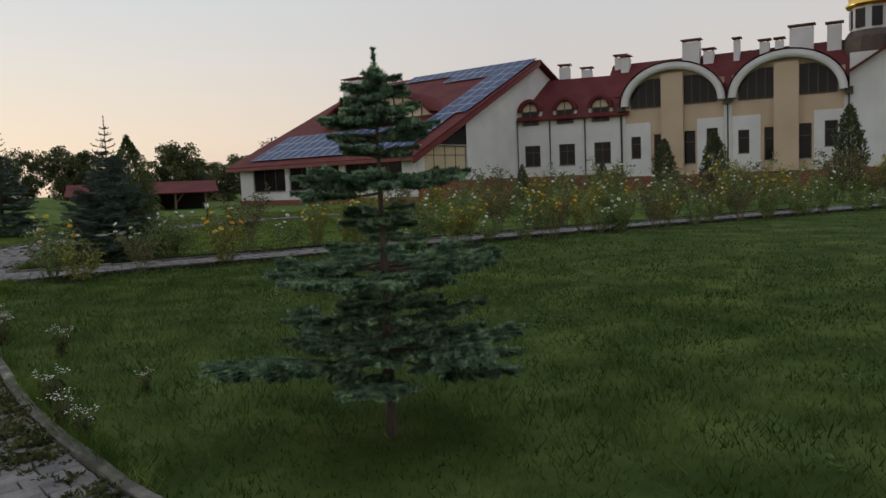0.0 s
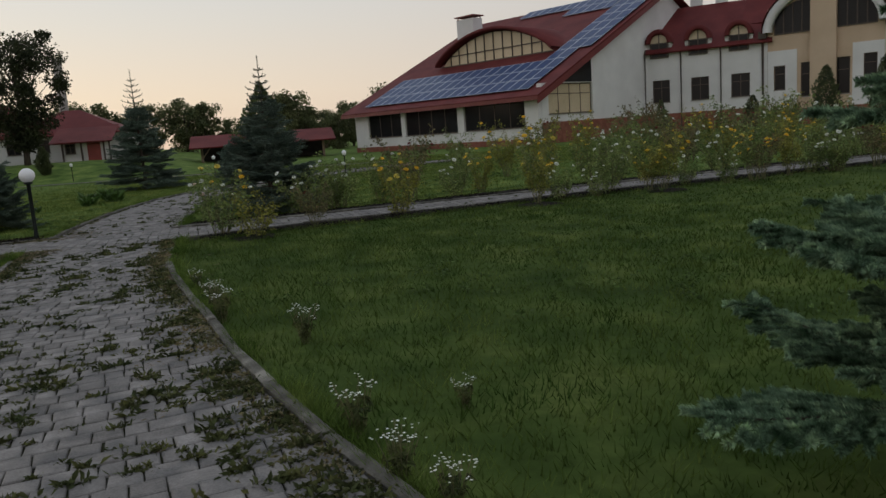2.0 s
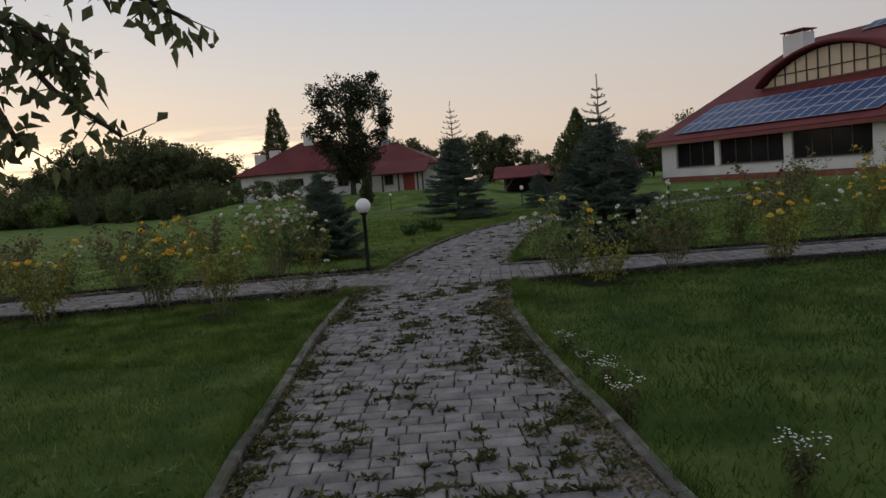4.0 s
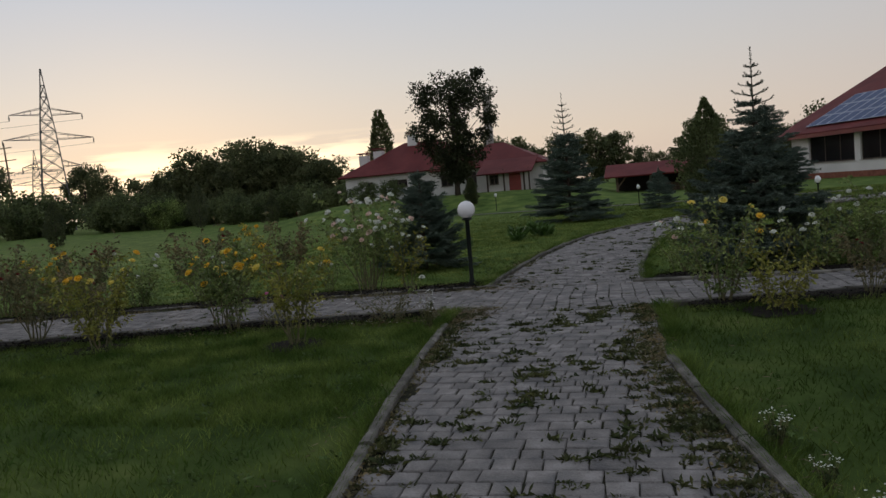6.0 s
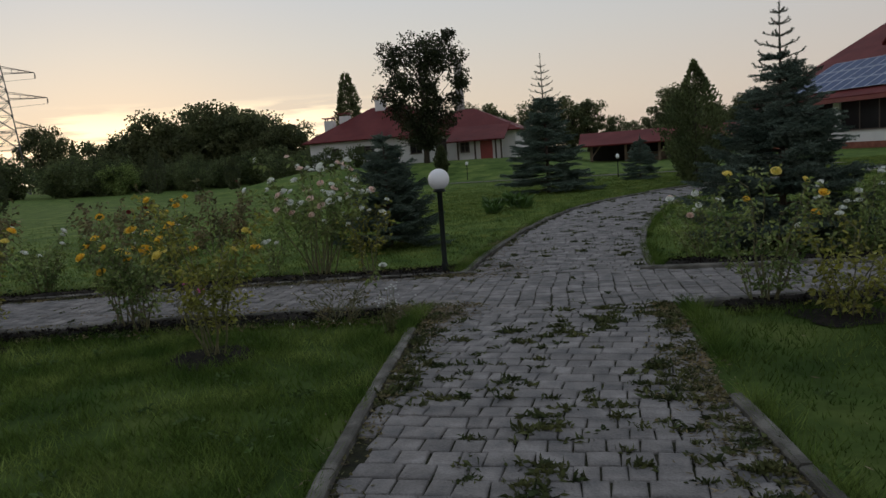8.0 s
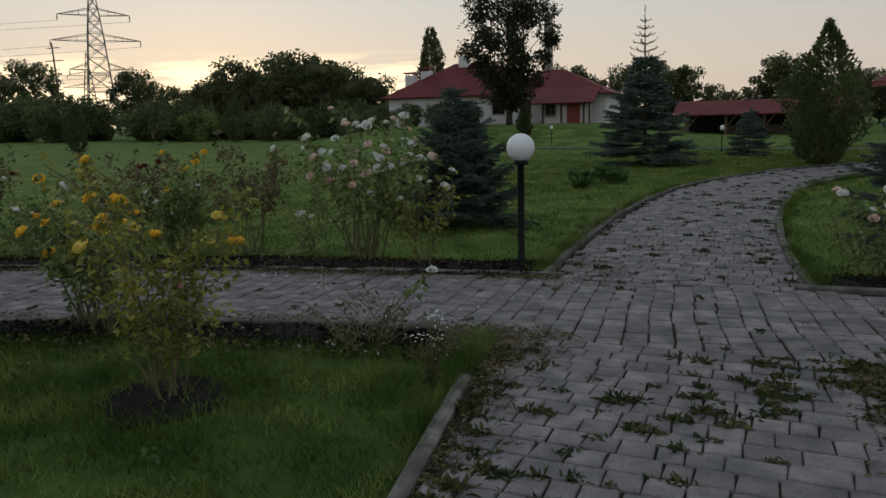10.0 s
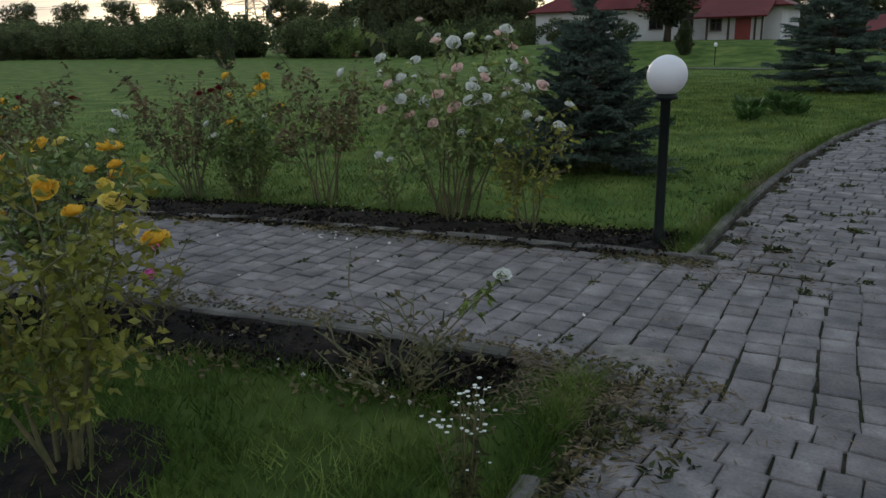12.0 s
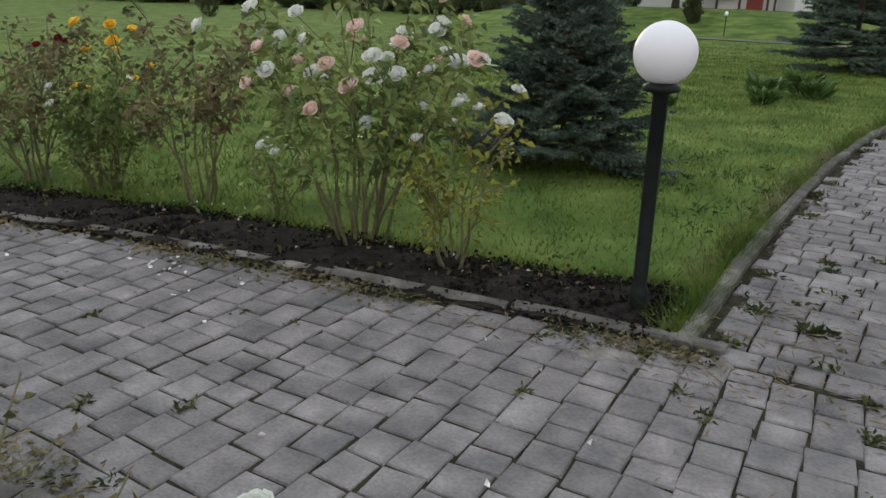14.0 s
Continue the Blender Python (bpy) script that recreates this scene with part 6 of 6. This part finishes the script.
def lawn_weeds():
    """Clover and plantain in the lawn: low rosettes, in patches."""
    rng = np.random.default_rng(21)
    n = 2600
    X, Y = rng.uniform(-7, 14, n), rng.uniform(-18, 8, n)
    keep = ~inside_paths(X, Y, 0.1) & ~in_beds(X, Y) & (np.sin(X * 0.9 + 1.2 * np.sin(Y * 0.6)) + np.sin(Y * 0.8 + X * 0.3) + rng.normal(size=n) * 0.7 > 0.3)
    X, Y = X[keep], Y[keep]
    m = 12
    c = np.repeat(np.c_[X, Y, np.full(len(X), 0.0)], m, 0) + rng.normal(size=(len(X) * m, 3)) * [0.035, 0.035, 0]
    c[:, 2] = rng.uniform(-0.01, 0.035, len(c))
    d = rng.normal(size=c.shape)
    d[:, 2] = np.abs(d[:, 2]) * 0.5 + 0.25
    v, f = scatter_leaves(c, d, 0.055, 0.026, rng, 0.15)
    tagged(mesh_object("lawn_weeds", v, f, M["weed_lawn"]), "clover and plantain growing in the lawn", "weeds", kind="stuff")


M["weed_lawn"] = material("clover_leaf", (0.045, 0.080, 0.020), (0.095, 0.145, 0.040), 0.6, 1.5, rand=0.4, island=True, trans=0.25, coords="World", spec=0.2)
lawn_grass()
lawn_weeds()


def weeds_in_joints():
    """Tufts of low weeds in the joints, thick on the main path, sparse on the crossing."""
    rng = np.random.default_rng(8)
    V, F, k0 = [], [], 0
    for pairs, n, s0, z in ((MAIN, 2500, 1.3, 0), (CROSS, 330, 0.9, 0), (FAR, 700, 1.2, 0)):
        a, b = edge(pairs, 0, 500), edge(pairs, 1, 500)
        ln = np.r_[0, np.cumsum(np.linalg.norm(np.diff((a + b) / 2, axis=0), axis=1))]
        for i in range(n):
            s = rng.uniform(0, ln[-1])
            s = round(s / 0.1645) * 0.1645 + rng.normal() * 0.03
            t = rng.uniform(0.02, 0.98) if rng.random() < 0.62 else rng.choice([rng.uniform(0.01, 0.08), rng.uniform(0.84, 0.99), rng.uniform(0.92, 0.99)])
            A = np.array([np.interp(s, ln, a[:, 0]), np.interp(s, ln, a[:, 1])])
            B = np.array([np.interp(s, ln, b[:, 0]), np.interp(s, ln, b[:, 1])])
            p = A * (1 - t) + B * t
            if math.sin(p[0] * 2.1 + p[1] * 1.7) + math.sin(p[0] * 3.7 - p[1] * 2.3) + rng.uniform(-1.3, 1.3) < -0.5:
                continue
            m = int(rng.uniform(12, 34))
            size = s0 * rng.uniform(0.5, 1.25)
            w = (B - A) / np.linalg.norm(B - A)
            along = rng.normal(size=m) * 0.024 * size
            c = np.c_[p[0] + w[0] * along + rng.normal(size=m) * 0.014, p[1] + w[1] * along + rng.normal(size=m) * 0.014, np.full(m, -0.006)]
            d = rng.normal(size=(m, 3))
            d[:, 2] = np.abs(d[:, 2]) * 0.5 + 0.35
            v, f = scatter_leaves(c, d, 0.052 * size, 0.015 * size, rng, 0.2)
            V.append(v), F.append(f + k0)
            k0 += len(v)
    tagged(mesh_object("joint_weeds", np.concatenate(V), np.concatenate(F), M["weed"]), "low green weeds growing in the paving joints", "weeds", kind="stuff")


weeds_in_joints()


def litter():
    """Dry grass clippings along the path's edges and a few fallen petals and leaves."""
    rng = np.random.default_rng(12)
    X, Y = [], []
    for cx, cy, sx, sy, n in ((0.32, -2.50, 0.28, 0.13, 1100), (0.66, -2.75, 0.10, 0.35, 400), (0.1, -2.28, 0.35, 0.08, 500), (-1.6, -0.55, 1.4, 0.07, 500), (0.2, -0.40, 0.5, 0.07, 260), (2.72, -4.4, 0.1, 1.2, 450), (0.8, -4.8, 0.1, 1.3, 260), (0.45, 1.6, 0.08, 1.6, 300), (-1.5, -2.25, 1.5, 0.06, 260), (3.4, -8.2, 0.12, 1.5, 260), (0.75, 0.1, 0.2, 0.35, 260)):
        X.append(cx + rng.normal(size=n) * sx), Y.append(cy + rng.normal(size=n) * sy)
    X, Y = np.concatenate(X), np.concatenate(Y)
    n = len(X)
    c = np.c_[X, Y, np.full(n, 0.003) + rng.uniform(0, 0.02, n)]
    d = rng.normal(size=(n, 3)) * [1, 1, 0.12]
    v, f = scatter_leaves(c, d, 0.06, 0.007, rng, 0.0)
    tagged(mesh_object("dry_clippings", v, f, M["dry"]), "dry brown grass clippings strewn on the paving", "litter", kind="stuff")
    X = np.r_[rng.normal(size=18) * 0.10 - 2.35, rng.uniform(-4, 0.3, 22), rng.uniform(-3, 0, 60), rng.uniform(-3.8, 0.2, 90)]
    Y = np.r_[rng.normal(size=18) * 0.05 - 0.86, rng.uniform(-2.2, -0.6, 22), rng.uniform(-2.9, -2.45, 60), rng.uniform(-0.4, 0.2, 90)]
    n = len(X)
    c = np.c_[X, Y, np.full(n, 0.006)]
    c[40:, 2] = 0.012
    d = rng.normal(size=(n, 3)) * [1, 1, 0.15]
    v, f = scatter_leaves(c, d, 0.032, 0.026, rng, 0.0)
    tagged(mesh_object("fallen_petals", v, f, M["p_fallen"]), "fallen white rose petals on path and soil", "litter", kind="stuff")
    X, Y = rng.uniform(-5, 0.3, 700), rng.uniform(-0.35, 0.4, 700)
    X2, Y2 = rng.uniform(-4, 0.2, 700), rng.uniform(-2.95, -2.4, 700)
    c = np.c_[np.r_[X, X2], np.r_[Y, Y2], np.full(1400, 0.012)]
    c[:, 1] += np.where(c[:, 1] > -2, np.interp(c[:, 0], [-5, 0], [-0.75, 0]), np.interp(c[:, 0], [-5, 0], [-0.7, 0]))
    v, f = scatter_leaves(c, rng.normal(size=c.shape) * [1, 1, 0.5], 0.045, 0.026, rng, 0.0)
    # crumbs and dead leaves lying along the crossing's two edges
    n = 3600
    x = np.r_[rng.uniform(-9, 0.4, n), rng.uniform(-7, 0.9, n)]
    e0, e1 = edge(CROSS, 0, 300), edge(CROSS, 1, 300)
    y = np.r_[np.interp(x[:n], e0[:, 0], e0[:, 1]) - np.abs(rng.normal(size=n)) * 0.10, np.interp(x[n:], e1[:, 0], e1[:, 1]) + np.abs(rng.normal(size=n)) * 0.11]
    on = np.sin(x * 2.3) + np.sin(x * 5.1 + 1) + rng.uniform(-1.2, 1.2, 2 * n) > -0.3
    c2 = np.c_[x, y, rng.uniform(0.004, 0.018, 2 * n)][on]
    # the same along the main path, thickest on its hall side
    for side, m, wd in ((1, 6500, 0.15), (0, 2600, 0.08)):
        a, b = edge(MAIN, side, 500), edge(MAIN, 1 - side, 500)
        k = rng.integers(0, 330, m)
        inn = (b - a)[k] / np.linalg.norm((b - a)[k], axis=1)[:, None]
        p = a[k] + inn * (np.abs(rng.normal(size=m)) * wd)[:, None]
        keep = np.sin(k * 0.21) + np.sin(k * 0.083 + side) + rng.uniform(-1.5, 1.5, m) > -0.4
        c2 = np.concatenate([c2, np.c_[p, rng.uniform(0.004, 0.016, m)][keep]])
    v2, f2 = scatter_leaves(c2, rng.normal(size=c2.shape) * [1, 1, 0.4], 0.034, 0.018, rng, 0.0)
    f = np.concatenate([f, f2 + len(v)])
    v = np.concatenate([v, v2])
    tagged(mesh_object("leaf_litter", v, f, M["rose_leaf_brown"]), "fallen brown rose leaves on the soil", "litter", kind="stuff")


def soil_clods():
    """Crumbly clods over the bare beds."""
    rng = np.random.default_rng(31)
    C = []
    for nm, a, b in BEDS:
        A, B = spline(a, 300), spline(b, 300)
        k, t = rng.integers(0, 300, 9000), rng.uniform(0.02, 0.95, 9000)[:, None]
        p = A[k] * (1 - t) + B[k] * t + rng.normal(size=(9000, 2)) * 0.02
        C.append(np.c_[p, rng.uniform(0.0, 0.03, 9000)])
    c = np.concatenate(C)
    v, f = scatter_leaves(c, rng.normal(size=c.shape), 0.036, 0.028, rng, 0.4)
    tagged(mesh_object("soil_clods", v, f, M["soil"]), "crumbly dark clods on the rose beds", "soil", kind="stuff")


soil_clods()
M["p_fallen"] = material("fallen_petal", (0.45, 0.42, 0.38), (0.7, 0.68, 0.63), 0.7, 20, rand=0.3, island=True)
litter()


def sand_spill(x, y, r, seed):
    rng = random.Random(seed)
    v = [(x, y, 0.016)]
    for q, z in ((0.5, 0.012), (1.0, -0.004)):
        v += [(x + r * q * rng.uniform(0.7, 1.2) * math.cos(a) * 1.5, y + r * q * rng.uniform(0.7, 1.2) * math.sin(a), z) for a in lin(0, math.tau * 17 / 18, 18)]
    f = [(0, i + 1, (i + 1) % 18 + 1) for i in range(18)] + [(i + 1, i + 19, (i + 1) % 18 + 19, (i + 1) % 18 + 1) for i in range(18)]
    tagged(mesh_object("sand_spill", v, f, M["sand"], smooth=True), "thin spill of pale sand on the pavers", "sand", kind="stuff")


sand_spill(0.45, -1.95, 0.13, 1)
sand_spill(0.05, -0.52, 0.09, 2)


# ---- pavers, laid in courses across each path ----
def stone_mesh(w, ln, rng):
    """A concrete paver with a worn bevel; its top lies at z=0."""
    j = [rng.uniform(-.005, .005) for _ in range(8)]
    o = [(-ln / 2 + j[0], -w / 2 + j[1]), (ln / 2 + j[2], -w / 2 + j[3]), (ln / 2 + j[4], w / 2 + j[5]), (-ln / 2 + j[6], w / 2 + j[7])]
    b = 0.004
    i = [(x - math.copysign(b, x), y - math.copysign(b, y)) for x, y in o]
    t = [(x - math.copysign(0.014, x), y - math.copysign(0.014, y)) for x, y in o]
    v = [(x, y, -0.05) for x, y in o] + [(x, y, -0.012) for x, y in o] + [(x, y, -0.004) for x, y in i] + [(x, y, 0) for x, y in t]
    f = [(12, 13, 14, 15)] + [(r + k, r + (k + 1) % 4, r + 4 + (k + 1) % 4, r + 4 + k) for r in (0, 4, 8) for k in range(4)]
    return v, f


def pave(host, pairs, pick, seed):
    rng = random.Random(seed)
    a, b = edge(pairs, 0, 900), edge(pairs, 1, 900)
    mid = (a + b) / 2
    s = np.r_[0, np.cumsum(np.linalg.norm(np.diff(mid, axis=0), axis=1))]
    protos = {}
    for ln in (0.24, 0.16, 0.12):
        protos[ln] = []
        for k in range(4):
            v, f = stone_mesh(0.158, ln - 0.004, rng)
            me = bpy.data.meshes.new("paver")
            me.from_pydata(v, [], f)
            me.materials.append(M["paver"])
            protos[ln].append((me, np.array(v), f))
    V, F, k0, made = [], [], 0, 0
    d = 0.05
    while d < s[-1] - 0.05:
        A = Vector((np.interp(d, s, a[:, 0]), np.interp(d, s, a[:, 1]), 0))
        B = Vector((np.interp(d, s, b[:, 0]), np.interp(d, s, b[:, 1]), 0))
        w = (B - A).normalized()
        width = (B - A).length
        ang = math.atan2(w.y, w.x)
        x = rng.uniform(0.0, 0.12)
        while x < width - 0.04:
            ln = rng.choice((0.24, 0.16, 0.16, 0.16, 0.12))
            fit = 1.0
            if width - x - ln < 0.10:
                ln = 0.24 if width - x > 0.20 else 0.16
                fit = (width - x) / ln
            c = A + w * (x + ln * fit / 2)
            x += ln * fit + 0.004
            me, v, f = protos[ln][rng.randrange(4)]
            m = Matrix.Translation((c.x - w.y * (q := rng.uniform(-.004, .004) + 0.016 * math.sin(2.1 * x + 0.9 * d) + 0.008 * math.sin(5.3 * x - 1.7 * d)), c.y + w.x * q, rng.uniform(-.001, .005))) @ Matrix.Rotation(ang + rng.uniform(-.05, .05), 4, "Z") @ Matrix.Rotation(rng.uniform(-.018, .018), 4, "X") @ Matrix.Rotation(rng.uniform(-.014, .014), 4, "Y")
            if rng.random() < 0.5:
                m = m @ Matrix.Rotation(math.pi, 4, "Z")
            m = m @ Matrix.Diagonal((fit, 1, 1, 1))
            if pick(c.x, c.y) and made < 300:
                ob = new("paver", me)
                ob.matrix_world = m
                ob.parent = host
                made += 1
            else:
                r = np.array(m)
                V.append(v @ r[:3, :3].T + r[:3, 3])
                F += [tuple(q + k0 for q in g) for g in f]
                k0 += len(v)
        d += 0.1645
    ob = mesh_object("pavers_beyond", np.concatenate(V), F, M["paver_far"], host)
    tagged(ob, "worn grey concrete pavers", kind="stuff")


pave(bed_main, MAIN, lambda x, y: -7.4 < y < -2.6, 1)
pave(bed_cross, CROSS, lambda x, y: -3.0 < x < 1.9, 2)
pave(bed_far, FAR, lambda x, y: y < 4.5, 3)
